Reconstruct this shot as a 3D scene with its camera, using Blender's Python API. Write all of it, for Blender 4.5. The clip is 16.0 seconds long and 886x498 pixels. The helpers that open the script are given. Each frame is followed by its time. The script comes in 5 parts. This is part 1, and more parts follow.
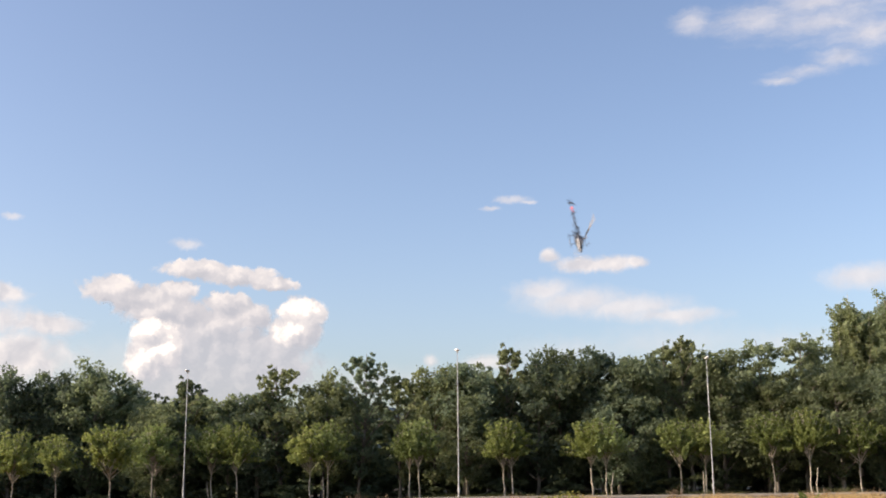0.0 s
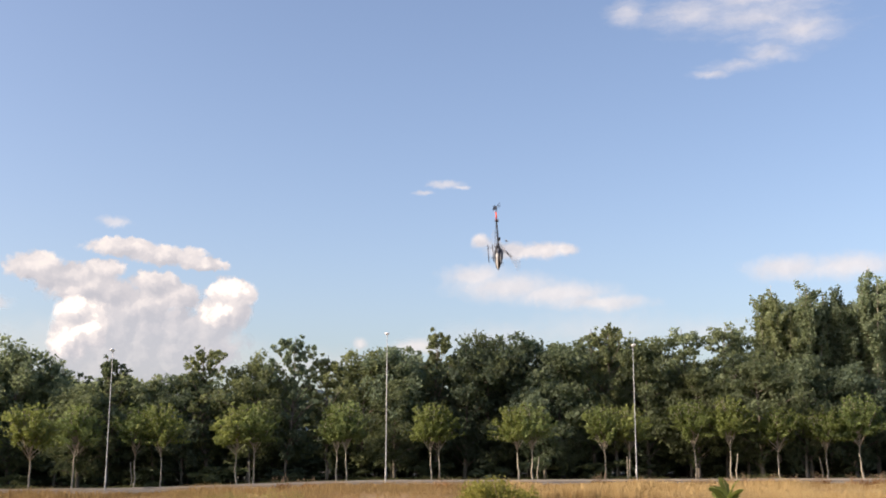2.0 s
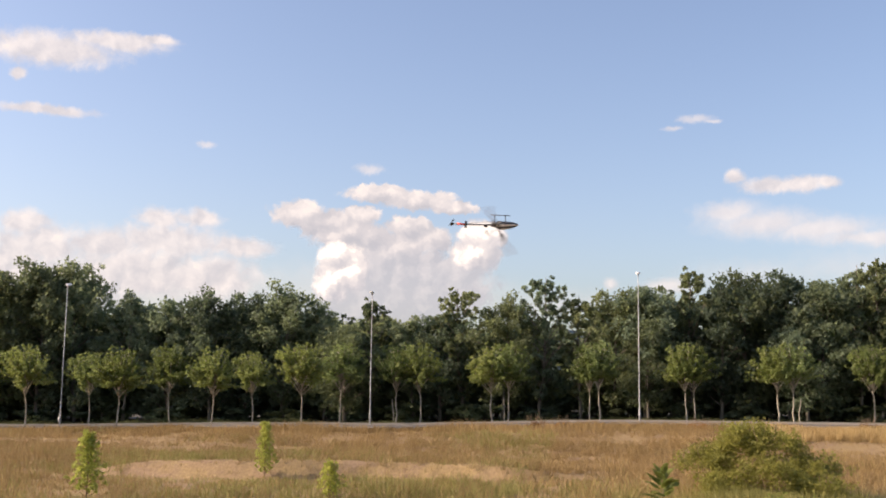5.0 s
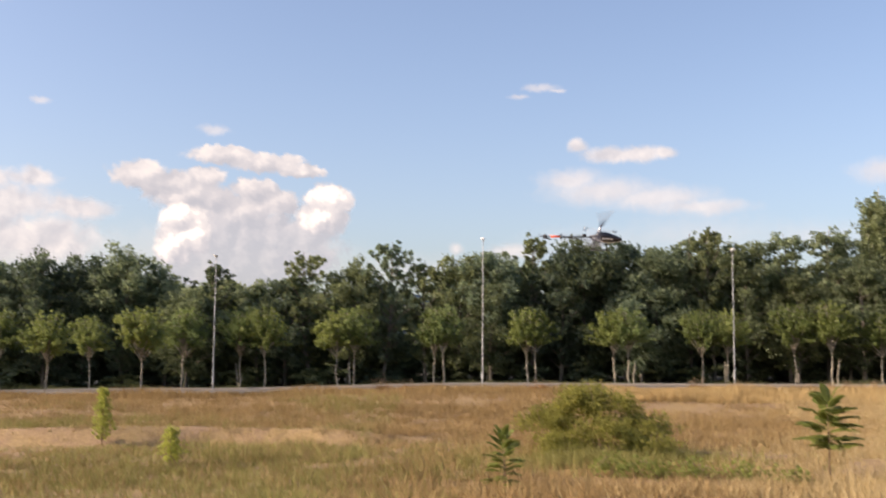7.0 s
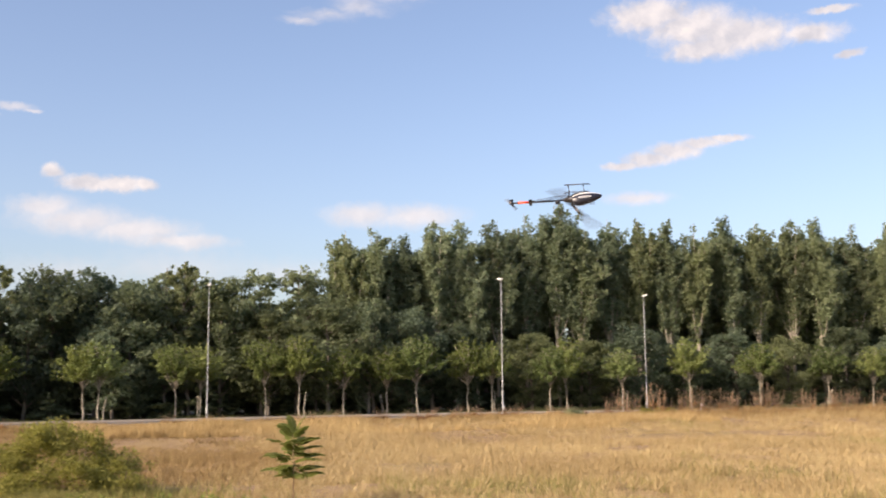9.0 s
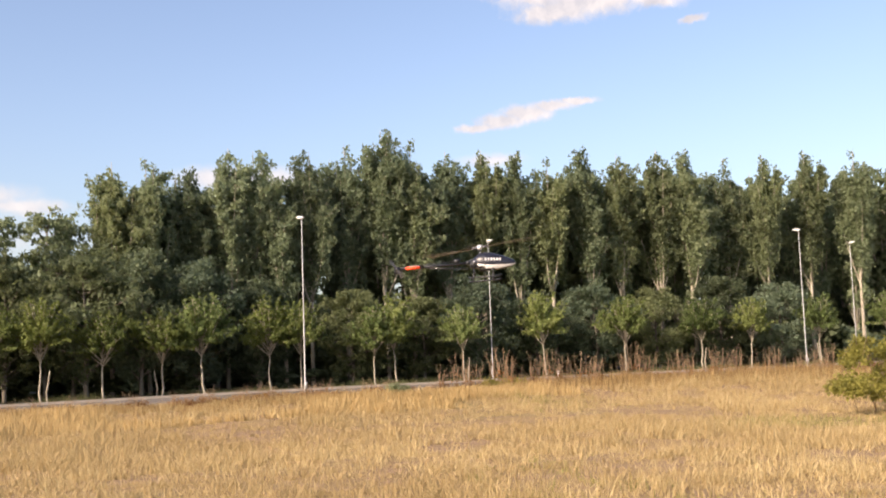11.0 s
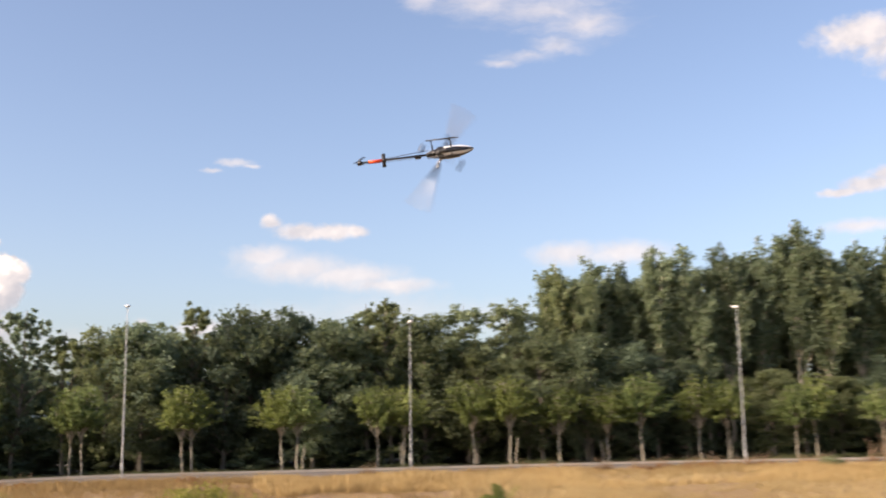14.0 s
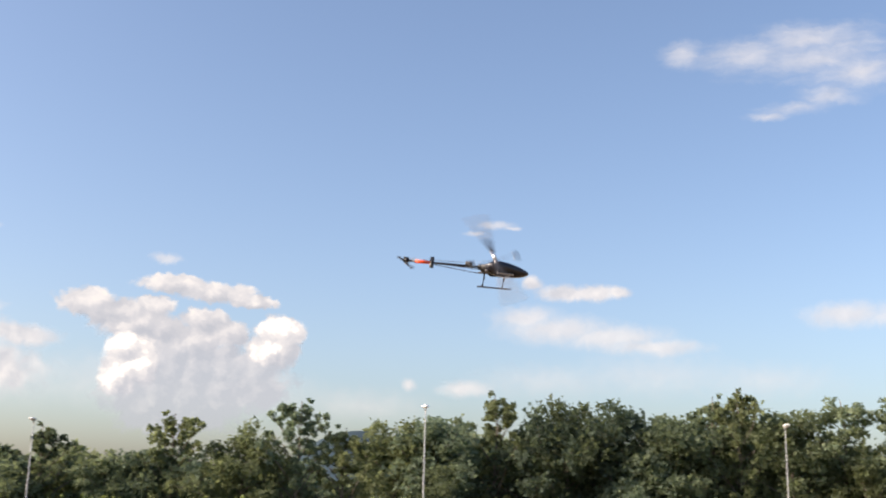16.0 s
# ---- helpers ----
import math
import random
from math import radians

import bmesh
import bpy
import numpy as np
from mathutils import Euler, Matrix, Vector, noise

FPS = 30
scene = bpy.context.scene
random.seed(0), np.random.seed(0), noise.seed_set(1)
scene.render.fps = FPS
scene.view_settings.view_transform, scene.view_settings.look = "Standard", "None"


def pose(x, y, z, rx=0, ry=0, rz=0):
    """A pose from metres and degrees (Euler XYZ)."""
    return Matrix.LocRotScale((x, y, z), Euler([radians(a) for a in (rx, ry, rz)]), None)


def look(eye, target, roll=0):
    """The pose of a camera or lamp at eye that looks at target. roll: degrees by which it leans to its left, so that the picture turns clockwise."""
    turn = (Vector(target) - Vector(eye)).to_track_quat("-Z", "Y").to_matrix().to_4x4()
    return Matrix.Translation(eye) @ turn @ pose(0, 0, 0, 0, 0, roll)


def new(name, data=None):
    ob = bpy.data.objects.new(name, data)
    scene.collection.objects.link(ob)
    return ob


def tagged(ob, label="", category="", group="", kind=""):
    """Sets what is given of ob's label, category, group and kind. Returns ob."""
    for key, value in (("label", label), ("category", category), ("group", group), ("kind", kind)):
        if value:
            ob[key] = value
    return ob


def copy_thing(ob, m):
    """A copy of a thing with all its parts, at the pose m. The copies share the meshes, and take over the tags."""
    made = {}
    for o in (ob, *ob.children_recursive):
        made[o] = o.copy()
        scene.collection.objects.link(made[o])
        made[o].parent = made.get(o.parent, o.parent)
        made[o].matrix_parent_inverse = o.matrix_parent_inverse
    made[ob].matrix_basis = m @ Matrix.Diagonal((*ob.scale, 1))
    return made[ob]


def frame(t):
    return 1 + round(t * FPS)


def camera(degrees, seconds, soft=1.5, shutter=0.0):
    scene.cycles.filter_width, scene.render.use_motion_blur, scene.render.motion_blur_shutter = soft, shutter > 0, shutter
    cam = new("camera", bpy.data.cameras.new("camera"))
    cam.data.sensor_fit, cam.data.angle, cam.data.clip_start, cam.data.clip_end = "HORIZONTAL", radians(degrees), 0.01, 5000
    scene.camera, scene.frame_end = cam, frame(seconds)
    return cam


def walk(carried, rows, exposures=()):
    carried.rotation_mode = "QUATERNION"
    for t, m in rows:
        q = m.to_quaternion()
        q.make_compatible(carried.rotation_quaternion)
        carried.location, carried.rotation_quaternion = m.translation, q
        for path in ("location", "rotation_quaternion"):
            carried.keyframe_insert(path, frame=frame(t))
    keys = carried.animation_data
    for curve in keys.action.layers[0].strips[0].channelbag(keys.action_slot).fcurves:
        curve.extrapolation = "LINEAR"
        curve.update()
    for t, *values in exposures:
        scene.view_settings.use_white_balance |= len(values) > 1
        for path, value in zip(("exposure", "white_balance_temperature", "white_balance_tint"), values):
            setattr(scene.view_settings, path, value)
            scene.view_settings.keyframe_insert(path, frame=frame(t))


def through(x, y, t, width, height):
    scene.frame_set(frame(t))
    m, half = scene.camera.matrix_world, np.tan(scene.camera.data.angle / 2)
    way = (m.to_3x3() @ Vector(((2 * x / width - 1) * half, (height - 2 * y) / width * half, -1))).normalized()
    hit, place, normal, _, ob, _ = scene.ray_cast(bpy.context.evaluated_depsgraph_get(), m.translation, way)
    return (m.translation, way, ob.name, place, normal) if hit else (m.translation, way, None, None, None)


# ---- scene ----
# ---------------------------------------------------------------- camera
LENS = 44.59
cam = camera(LENS, 16.0, soft=1.8, shutter=0.35)

# seconds, x, y, z, heading (clockwise from +y), pitch, lean
PATH = [
    (0.00, 0.00, 0.00, 1.60, 1.42, 11.54, -0.49),
    (0.50, 0.00, 0.00, 1.60, 2.58, 11.21, 0.22),
    (1.00, 0.00, 0.00, 1.60, 4.76, 10.21, 1.19),
    (1.50, 0.00, 0.00, 1.60, 4.85, 9.89, -0.23),
    (2.00, 0.00, 0.00, 1.60, 5.09, 10.68, 0.05),
    (2.50, 0.00, 0.00, 1.60, 1.48, 8.60, 0.25),
    (3.00, 0.00, 0.00, 1.60, -2.50, 6.42, 0.55),
    (3.50, 0.00, 0.00, 1.60, -7.52, 5.93, 0.70),
    (3.70, 0.00, 0.00, 1.60, -8.16, 6.08, 0.81),
    (5.80, 0.00, 0.00, 1.60, -7.81, 7.79, 0.34),
    (6.00, 0.00, 0.00, 1.60, -6.67, 7.50, 0.12),
    (6.50, 0.00, 0.00, 1.60, -2.26, 6.64, 0.14),
    (7.00, 0.00, 0.00, 1.60, 0.00, 5.64, 0.41),
    (7.50, 0.00, 0.00, 1.60, 7.60, 2.27, -1.27),
    (8.00, 0.00, 0.00, 1.60, 16.74, 6.84, -1.12),
    (8.50, 0.00, 0.00, 1.60, 22.34, 7.77, -1.30),
    (9.00, 0.00, 0.00, 1.60, 27.33, 7.44, -0.48),
    (9.10, 0.25, 0.45, 1.63, 27.95, 7.50, -0.60),
    (9.40, 2.99, 4.34, 1.90, 30.07, 8.90, -1.20),
    (9.50, 3.65, 5.20, 1.90, 31.63, 9.34, -1.00),
    (9.70, 4.84, 6.37, 1.90, 32.90, 9.92, -1.20),
    (11.80, 11.03, 15.48, 1.90, 35.32, 2.92, -1.74),
    (12.00, 11.07, 16.16, 1.90, 32.97, 3.48, -1.65),
    (12.50, 9.70, 15.42, 1.90, 28.97, 7.55, -0.75),
    (12.60, 9.30, 14.80, 1.90, 28.95, 7.85, -0.50),
    (12.70, 7.35, 11.92, 1.90, 27.01, 8.08, 0.05),
    (12.80, 5.35, 8.90, 1.90, 26.55, 7.75, 0.10),
    (12.90, 3.55, 6.15, 1.90, 25.85, 7.35, 0.12),
    (13.00, 2.78, 4.99, 1.90, 24.52, 7.28, 0.12),
    (13.50, 1.63, 3.47, 1.90, 21.15, 8.27, -0.13),
    (14.00, 2.33, 6.34, 1.90, 16.33, 9.66, -0.80),
    (14.50, 2.48, 17.14, 4.90, 11.14, 9.36, -0.17),
    (15.00, 2.84, 20.46, 5.29, 10.73, 11.48, 0.32),
    (15.50, 1.79, 20.91, 5.20, 6.73, 12.22, 0.44),
    (16.00, 1.12, 20.37, 5.01, 2.33, 12.83, 1.39),
]


def cam_pose(x, y, z, heading, pitch, lean):
    h, p = radians(heading), radians(pitch)
    way = Vector((math.sin(h) * math.cos(p), math.cos(h) * math.cos(p), math.sin(p)))
    eye = Vector((x, y, z))
    return look(eye, eye + way, lean)


walk(cam, [(r[0], cam_pose(*r[1:])) for r in PATH], [(0, 0.58, 6880, 17), (2, 0.59, 6950, 18), (3.5, 0.60, 7120, 20), (9, 0.64, 7020, 20), (11.8, 0.78, 7170, 20), (12.5, 0.75, 7170, 20), (12.8, 0.64, 7070, 20), (13.2, 0.63, 7070, 20), (13.6, 0.70, 7120, 20), (14.5, 0.69, 7020, 19), (15.2, 0.64, 6870, 17), (16, 0.62, 6770, 15)])

# ---------------------------------------------------------------- world and sun
SUN_AZ, SUN_EL = -101.0, 29.0      # clockwise from +y, degrees


def make_world():
    w = bpy.data.worlds.new("sky")
    w.use_nodes = True
    scene.world = w
    nt = w.node_tree
    nt.nodes.clear()
    out = nt.nodes.new("ShaderNodeOutputWorld")
    bg = nt.nodes.new("ShaderNodeBackground")
    sky = nt.nodes.new("ShaderNodeTexSky")
    sky.sky_type = "NISHITA"
    sky.sun_disc = False
    sky.sun_elevation = radians(SUN_EL)
    sky.sun_rotation = radians(SUN_AZ)
    sky.altitude = 300
    sky.air_density = 1.0
    sky.dust_density = 3.1
    sky.ozone_density = 2.4
    bg.inputs["Strength"].default_value = 0.146
    nt.links.new(sky.outputs[0], bg.inputs[0])
    nt.links.new(bg.outputs[0], out.inputs[0])
    sun = bpy.data.lights.new("sun", "SUN")
    sun.energy = 4.4
    sun.angle = radians(0.6)
    sun.color = (1.0, 0.87, 0.70)
    ob = new("sun", sun)
    a, e = radians(SUN_AZ), radians(SUN_EL)
    d = Vector((math.sin(a) * math.cos(e), math.cos(a) * math.cos(e), math.sin(e)))
    ob.matrix_world = look(d * 100, (0, 0, 0))


make_world()

# ---------------------------------------------------------------- materials


class Nodes:
    """A small builder for node materials."""

    def __init__(self, name):
        self.mat = bpy.data.materials.new(name)
        self.mat.use_nodes = True
        self.t = self.mat.node_tree
        self.t.nodes.clear()
        self.out = self.t.nodes.new("ShaderNodeOutputMaterial")

    def n(self, kind, **props):
        node = self.t.nodes.new(kind)
        for k, v in props.items():
            if k == "operation":
                node.operation = v
            elif k == "blend_type":
                node.blend_type = v
            elif k == "data_type":
                node.data_type = v
        return node

    def put(self, sock, v):
        if isinstance(v, bpy.types.NodeSocket):
            self.t.links.new(v, sock)
        elif isinstance(v, (tuple, list)) and len(v) == 3 and sock.type == "RGBA":
            sock.default_value = (*v, 1)
        else:
            sock.default_value = v

    def math(self, op, a, b=0.0, clamp=False):
        m = self.n("ShaderNodeMath", operation=op)
        m.use_clamp = clamp
        self.put(m.inputs[0], a)
        self.put(m.inputs[1], b)
        return m.outputs[0]

    def coords(self, which="Object"):
        return self.n("ShaderNodeTexCoord").outputs[which]

    def noise(self, vec, scale, detail=4, rough=0.55, out="Fac"):
        m = self.n("ShaderNodeTexNoise")
        self.put(m.inputs["Vector"], vec)
        m.inputs["Scale"].default_value = scale
        m.inputs["Detail"].default_value = detail
        m.inputs["Roughness"].default_value = rough
        return m.outputs[out]

    def ramp(self, fac, stops):
        m = self.n("ShaderNodeValToRGB")
        self.put(m.inputs[0], fac)
        el = m.color_ramp.elements
        while len(el) < len(stops):
            el.new(0.5)
        for e, (p, c) in zip(el, stops):
            e.position, e.color = p, (*c, 1) if len(c) == 3 else c
        return m.outputs[0]

    def mix(self, fac, a, b, blend="MIX"):
        m = self.n("ShaderNodeMix", data_type="RGBA", blend_type=blend)
        self.put(m.inputs[0], fac)
        self.put(m.inputs[6], a)
        self.put(m.inputs[7], b)
        return m.outputs[2]

    def bump(self, h, strength, dist=0.05):
        m = self.n("ShaderNodeBump")
        self.put(m.inputs["Height"], h)
        m.inputs["Strength"].default_value = strength
        m.inputs["Distance"].default_value = dist
        return m.outputs[0]

    def surface(self, color, rough=0.7, metal=0.0, normal=None, coat=0.0, spec=0.5):
        p = self.n("ShaderNodeBsdfPrincipled")
        self.put(p.inputs["Base Color"], color)
        self.put(p.inputs["Roughness"], rough)
        p.inputs["Metallic"].default_value = metal
        p.inputs["Coat Weight"].default_value = coat
        p.inputs["Specular IOR Level"].default_value = spec
        if normal:
            self.put(p.inputs["Normal"], normal)
        return p.outputs[0]

    def done(self, shader):
        self.t.links.new(shader, self.out.inputs[0])
        return self.mat


def leaf_mat(name, dark, mid, light, through=0.36, vary=0.75, rough=0.65):
    """Foliage: colour differs from leaf to leaf and from clump to clump."""
    k = Nodes(name)
    geo = k.n("ShaderNodeNewGeometry")
    info = k.n("ShaderNodeObjectInfo")
    big = k.noise(k.coords(), 0.55, 2)
    f = k.math("ADD", k.math("MULTIPLY", geo.outputs["Random Per Island"], 0.24), k.math("MULTIPLY", big, 0.80))
    f = k.math("ADD", f, k.math("MULTIPLY", k.math("SUBTRACT", info.outputs["Random"], 0.5), vary))
    col = k.ramp(f, [(0.15, dark), (0.55, mid), (0.95, light)])
    hue = k.math("FRACT", k.math("MULTIPLY", info.outputs["Random"], 7.31))
    warm = k.ramp(hue, [(0.15, (0.86, 0.95, 1.08)), (0.85, (1.06, 1.02, 0.88))])
    col = k.mix(min(1.0, vary * 1.4), col, warm, "MULTIPLY")
    d = k.surface(col, rough, spec=0.22)
    tr = k.n("ShaderNodeBsdfTranslucent")
    k.put(tr.inputs[0], k.mix(0.3, col, (0.16, 0.19, 0.03), "ADD"))
    m = k.n("ShaderNodeMixShader")
    m.inputs[0].default_value = through
    k.t.links.new(d, m.inputs[1])
    k.t.links.new(tr.outputs[0], m.inputs[2])
    return k.done(m.outputs[0])


def bark_mat(name, a, b):
    k = Nodes(name)
    co = k.coords()
    st = k.n("ShaderNodeMapping")
    k.put(st.inputs[0], co)
    st.inputs["Scale"].default_value = (6, 6, 1.2)
    f = k.noise(st.outputs[0], 3.0, 5, 0.6)
    col = k.ramp(f, [(0.3, a), (0.7, b)])
    return k.done(k.surface(col, 0.9, normal=k.bump(f, 0.6, 0.02)))


def plain_mat(name, color, rough=0.5, metal=0.0, coat=0.0, vary=0.12, scale=20.0):
    k = Nodes(name)
    f = k.noise(k.coords(), scale, 4)
    a = tuple(c * (1 - vary) for c in color)
    b = tuple(min(1, c * (1 + vary)) for c in color)
    return k.done(k.surface(k.mix(f, a, b), k.math("ADD", rough - 0.06, k.math("MULTIPLY", f, 0.12)), metal, coat=coat))


def ground_mat():
    k = Nodes("dry_field_soil")
    co = k.coords()
    big = k.noise(co, 0.09, 4, 0.6)
    mid = k.noise(co, 0.8, 5, 0.6)
    fine = k.noise(co, 9.0, 4, 0.7)
    straw = k.ramp(fine, [(0.25, (0.20, 0.135, 0.062)), (0.75, (0.37, 0.265, 0.13))])
    earth = k.ramp(fine, [(0.25, (0.17, 0.108, 0.062)), (0.75, (0.35, 0.245, 0.150))])
    col = k.mix(k.ramp(mid, [(0.40, (0, 0, 0)), (0.62, (1, 1, 1))]), straw, earth)
    green = k.ramp(fine, [(0.2, (0.08, 0.09, 0.03)), (0.8, (0.19, 0.20, 0.07))])
    col = k.mix(k.ramp(big, [(0.58, (0, 0, 0)), (0.72, (0.6, 0.6, 0.6))]), col, green)
    h = k.math("ADD", mid, k.math("MULTIPLY", fine, 0.4))
    return k.done(k.surface(col, 0.95, normal=k.bump(h, 0.7, 0.12), spec=0.2))


def grass_mat(name, dark, mid, light, patch=0.12):
    k = Nodes(name)
    geo = k.n("ShaderNodeNewGeometry")
    big = k.noise(k.coords(), patch, 3, 0.6)
    f = k.math("ADD", k.math("MULTIPLY", geo.outputs["Random Per Island"], 0.5), k.math("MULTIPLY", big, 0.7))
    col = k.ramp(f, [(0.2, dark), (0.55, mid), (0.9, light)])
    d = k.surface(col, 0.75, spec=0.25)
    tr = k.n("ShaderNodeBsdfTranslucent")
    k.put(tr.inputs[0], col)
    m = k.n("ShaderNodeMixShader")
    m.inputs[0].default_value = 0.3
    k.t.links.new(d, m.inputs[1])
    k.t.links.new(tr.outputs[0], m.inputs[2])
    return k.done(m.outputs[0])


M_GROUND = ground_mat()
M_ROAD = plain_mat("pale_asphalt", (0.135, 0.12, 0.105), 0.9, scale=3)
M_KERB = plain_mat("kerb_concrete", (0.32, 0.285, 0.24), 0.9, scale=5)
M_LEAF_DARK = leaf_mat("dark_broadleaf", (0.090, 0.112, 0.070), (0.160, 0.194, 0.116), (0.250, 0.286, 0.170), 0.54)
M_LEAF_POPLAR = leaf_mat("poplar_leaf", (0.118, 0.146, 0.090), (0.198, 0.238, 0.140), (0.285, 0.330, 0.198), 0.54, 0.45)
M_LEAF_AIRY = leaf_mat("feathery_leaf", (0.12, 0.15, 0.09), (0.22, 0.265, 0.16), (0.33, 0.38, 0.23), 0.46, 0.25)
M_LEAF_STREET = leaf_mat("mulberry_leaf", (0.090, 0.118, 0.038), (0.180, 0.222, 0.074), (0.285, 0.325, 0.118), 0.47, 0.5)
M_LEAF_BRIGHT = leaf_mat("sapling_leaf", (0.22, 0.24, 0.05), (0.38, 0.40, 0.09), (0.54, 0.53, 0.16), 0.45, 0.15)
M_LEAF_FEATHER = leaf_mat("feather_leaf", (0.11, 0.135, 0.03), (0.19, 0.22, 0.055), (0.30, 0.32, 0.095), 0.42, 0.15)
# a green dimmed so that sunlit tufts look shaded by the wood
M_LEAF_UNDER_SHADE = leaf_mat("shaded_undergrowth_leaf", (0.05, 0.06, 0.025), (0.10, 0.11, 0.045), (0.16, 0.165, 0.075), 0.3, 0.0)
M_LEAF_BRAMBLE = leaf_mat("bramble_leaf", (0.15, 0.145, 0.036), (0.285, 0.265, 0.066), (0.42, 0.375, 0.115), 0.54, 0.15)
M_LEAF_RUST = leaf_mat("rust_weed", (0.14, 0.06, 0.02), (0.26, 0.12, 0.045), (0.36, 0.21, 0.09), 0.2)
M_BARK = bark_mat("grey_bark", (0.10, 0.085, 0.065), (0.24, 0.21, 0.17))
M_BARK_PALE = bark_mat("pale_poplar_bark", (0.22, 0.195, 0.15), (0.44, 0.40, 0.32))
M_TWIG = bark_mat("dry_twig", (0.17, 0.11, 0.065), (0.33, 0.23, 0.14))
M_DRY = grass_mat("dry_grass", (0.135, 0.088, 0.037), (0.275, 0.185, 0.078), (0.42, 0.295, 0.135))
M_GOLD = grass_mat("golden_grass", (0.255, 0.180, 0.080), (0.42, 0.312, 0.150), (0.57, 0.455, 0.240))
M_WEED = grass_mat("dry_weed", (0.16, 0.11, 0.05), (0.33, 0.235, 0.105), (0.50, 0.39, 0.19), 0.35)
M_GREEN = grass_mat("green_grass", (0.115, 0.108, 0.028), (0.225, 0.21, 0.062), (0.35, 0.32, 0.12))
# the shade of the wood is put into this dark floor colour
M_LITTER_SHADE = plain_mat("shaded_leaf_litter", (0.06, 0.05, 0.03), 0.95, vary=0.45, scale=4)
M_ORANGE_GRASS = grass_mat("orange_grass", (0.28, 0.185, 0.075), (0.455, 0.325, 0.145), (0.59, 0.455, 0.230))
M_POLE = plain_mat("galvanised_steel", (0.42, 0.43, 0.43), 0.6, 0.1, scale=6)
M_LAMP_HEAD = plain_mat("white_lamp_housing", (0.80, 0.80, 0.78), 0.35)
M_LAMP_GLASS = plain_mat("frosted_lamp_cover", (0.70, 0.72, 0.72), 0.25)
M_BLACK = plain_mat("carbon_black", (0.016, 0.017, 0.02), 0.4, 0.0, coat=0.2)
M_NAVY = plain_mat("dark_canopy_paint", (0.012, 0.013, 0.022), 0.34, 0.0, coat=0.25)
M_WHITE = plain_mat("white_paint", (0.72, 0.72, 0.71), 0.3, coat=0.4)
M_ORANGE = plain_mat("signal_orange", (0.90, 0.085, 0.018), 0.4)
M_MARK = plain_mat("pale_flank_mark", (0.55, 0.55, 0.56), 0.4)
M_METAL = plain_mat("dark_anodised_metal", (0.24, 0.24, 0.26), 0.35, 0.7)
M_BLADE_PALE = plain_mat("pale_blade_paint", (0.24, 0.24, 0.25), 0.3, coat=0.4)
M_SILVER = plain_mat("bright_aluminium", (0.72, 0.72, 0.73), 0.3, 0.6)
M_BLADE = plain_mat("carbon_blade", (0.035, 0.036, 0.04), 0.3, coat=0.4)

# ---------------------------------------------------------------- mesh helpers


def part(name, bm, mat, parent=None, label="", smooth=True):
    """One mesh object out of a bmesh or out of (verts, faces), under its thing."""
    me = bpy.data.meshes.new(name)
    if isinstance(bm, tuple):
        v, f = bm
        me.from_pydata([tuple(p) for p in v], [], f)
    else:
        bm.to_mesh(me)
        bm.free()
    if smooth:
        me.polygons.foreach_set("use_smooth", [True] * len(me.polygons))
    me.materials.append(mat)
    ob = new(name, me)
    ob.parent = parent
    if label:
        ob["label"] = label
    return ob


def quick_mesh(name, verts, size, mat):
    """A mesh of many loose faces of `size` corners each; verts is (n * size, 3)."""
    me = bpy.data.meshes.new(name)
    n = len(verts)
    me.vertices.add(n)
    me.vertices.foreach_set("co", np.asarray(verts, np.float32).ravel())
    me.loops.add(n)
    me.loops.foreach_set("vertex_index", np.arange(n, dtype=np.int32))
    me.polygons.add(n // size)
    me.polygons.foreach_set("loop_start", np.arange(0, n, size, dtype=np.int32))
    me.update(calc_edges=True)
    me.materials.append(mat)
    return me


def tube(points, radii, sides=6):
    """Verts and faces of a tapered tube along points."""
    pts = [Vector(p) for p in points]
    v, f = [], []
    for i, p in enumerate(pts):
        d = (pts[min(i + 1, len(pts) - 1)] - pts[max(i - 1, 0)]).normalized()
        a = d.orthogonal().normalized() if abs(d.z) < 0.9 else Vector((1, 0, 0))
        a = (a - d * a.dot(d)).normalized()
        b = d.cross(a)
        for s in range(sides):
            w = 2 * math.pi * s / sides
            v.append(p + (a * math.cos(w) + b * math.sin(w)) * radii[i])
    for i in range(len(pts) - 1):
        for s in range(sides):
            s2 = (s + 1) % sides
            f.append((i * sides + s, i * sides + s2, (i + 1) * sides + s2, (i + 1) * sides + s))
    f.append(tuple(range(sides - 1, -1, -1)))
    f.append(tuple((len(pts) - 1) * sides + s for s in range(sides)))
    return v, f


def merged(chunks):
    v, f = [], []
    for a, b in chunks:
        o = len(v)
        v += a
        f += [tuple(i + o for i in q) for q in b]
    return v, f


def leaf_quads(rng, centres, size, flat=0.5, aspect=0.62):
    """Rhombic leaves, one at each centre, at random turns."""
    n = len(centres)
    d = rng.normal(size=(n, 3))
    d[:, 2] -= 0.25
    d /= np.linalg.norm(d, axis=1)[:, None]
    w = rng.normal(size=(n, 3))
    w[:, 2] *= flat
    w -= d * (d * w).sum(1)[:, None]
    w /= np.linalg.norm(w, axis=1)[:, None] + 1e-9
    s = (size * rng.uniform(0.6, 1.35, n))[:, None]
    nrm = np.cross(d, w) * s * 0.12
    c = np.asarray(centres)
    return np.stack([c - d * s * 0.5, c + w * s * aspect * 0.5 + nrm, c + d * s * 0.5, c - w * s * aspect * 0.5 + nrm], 1).reshape(-1, 3)


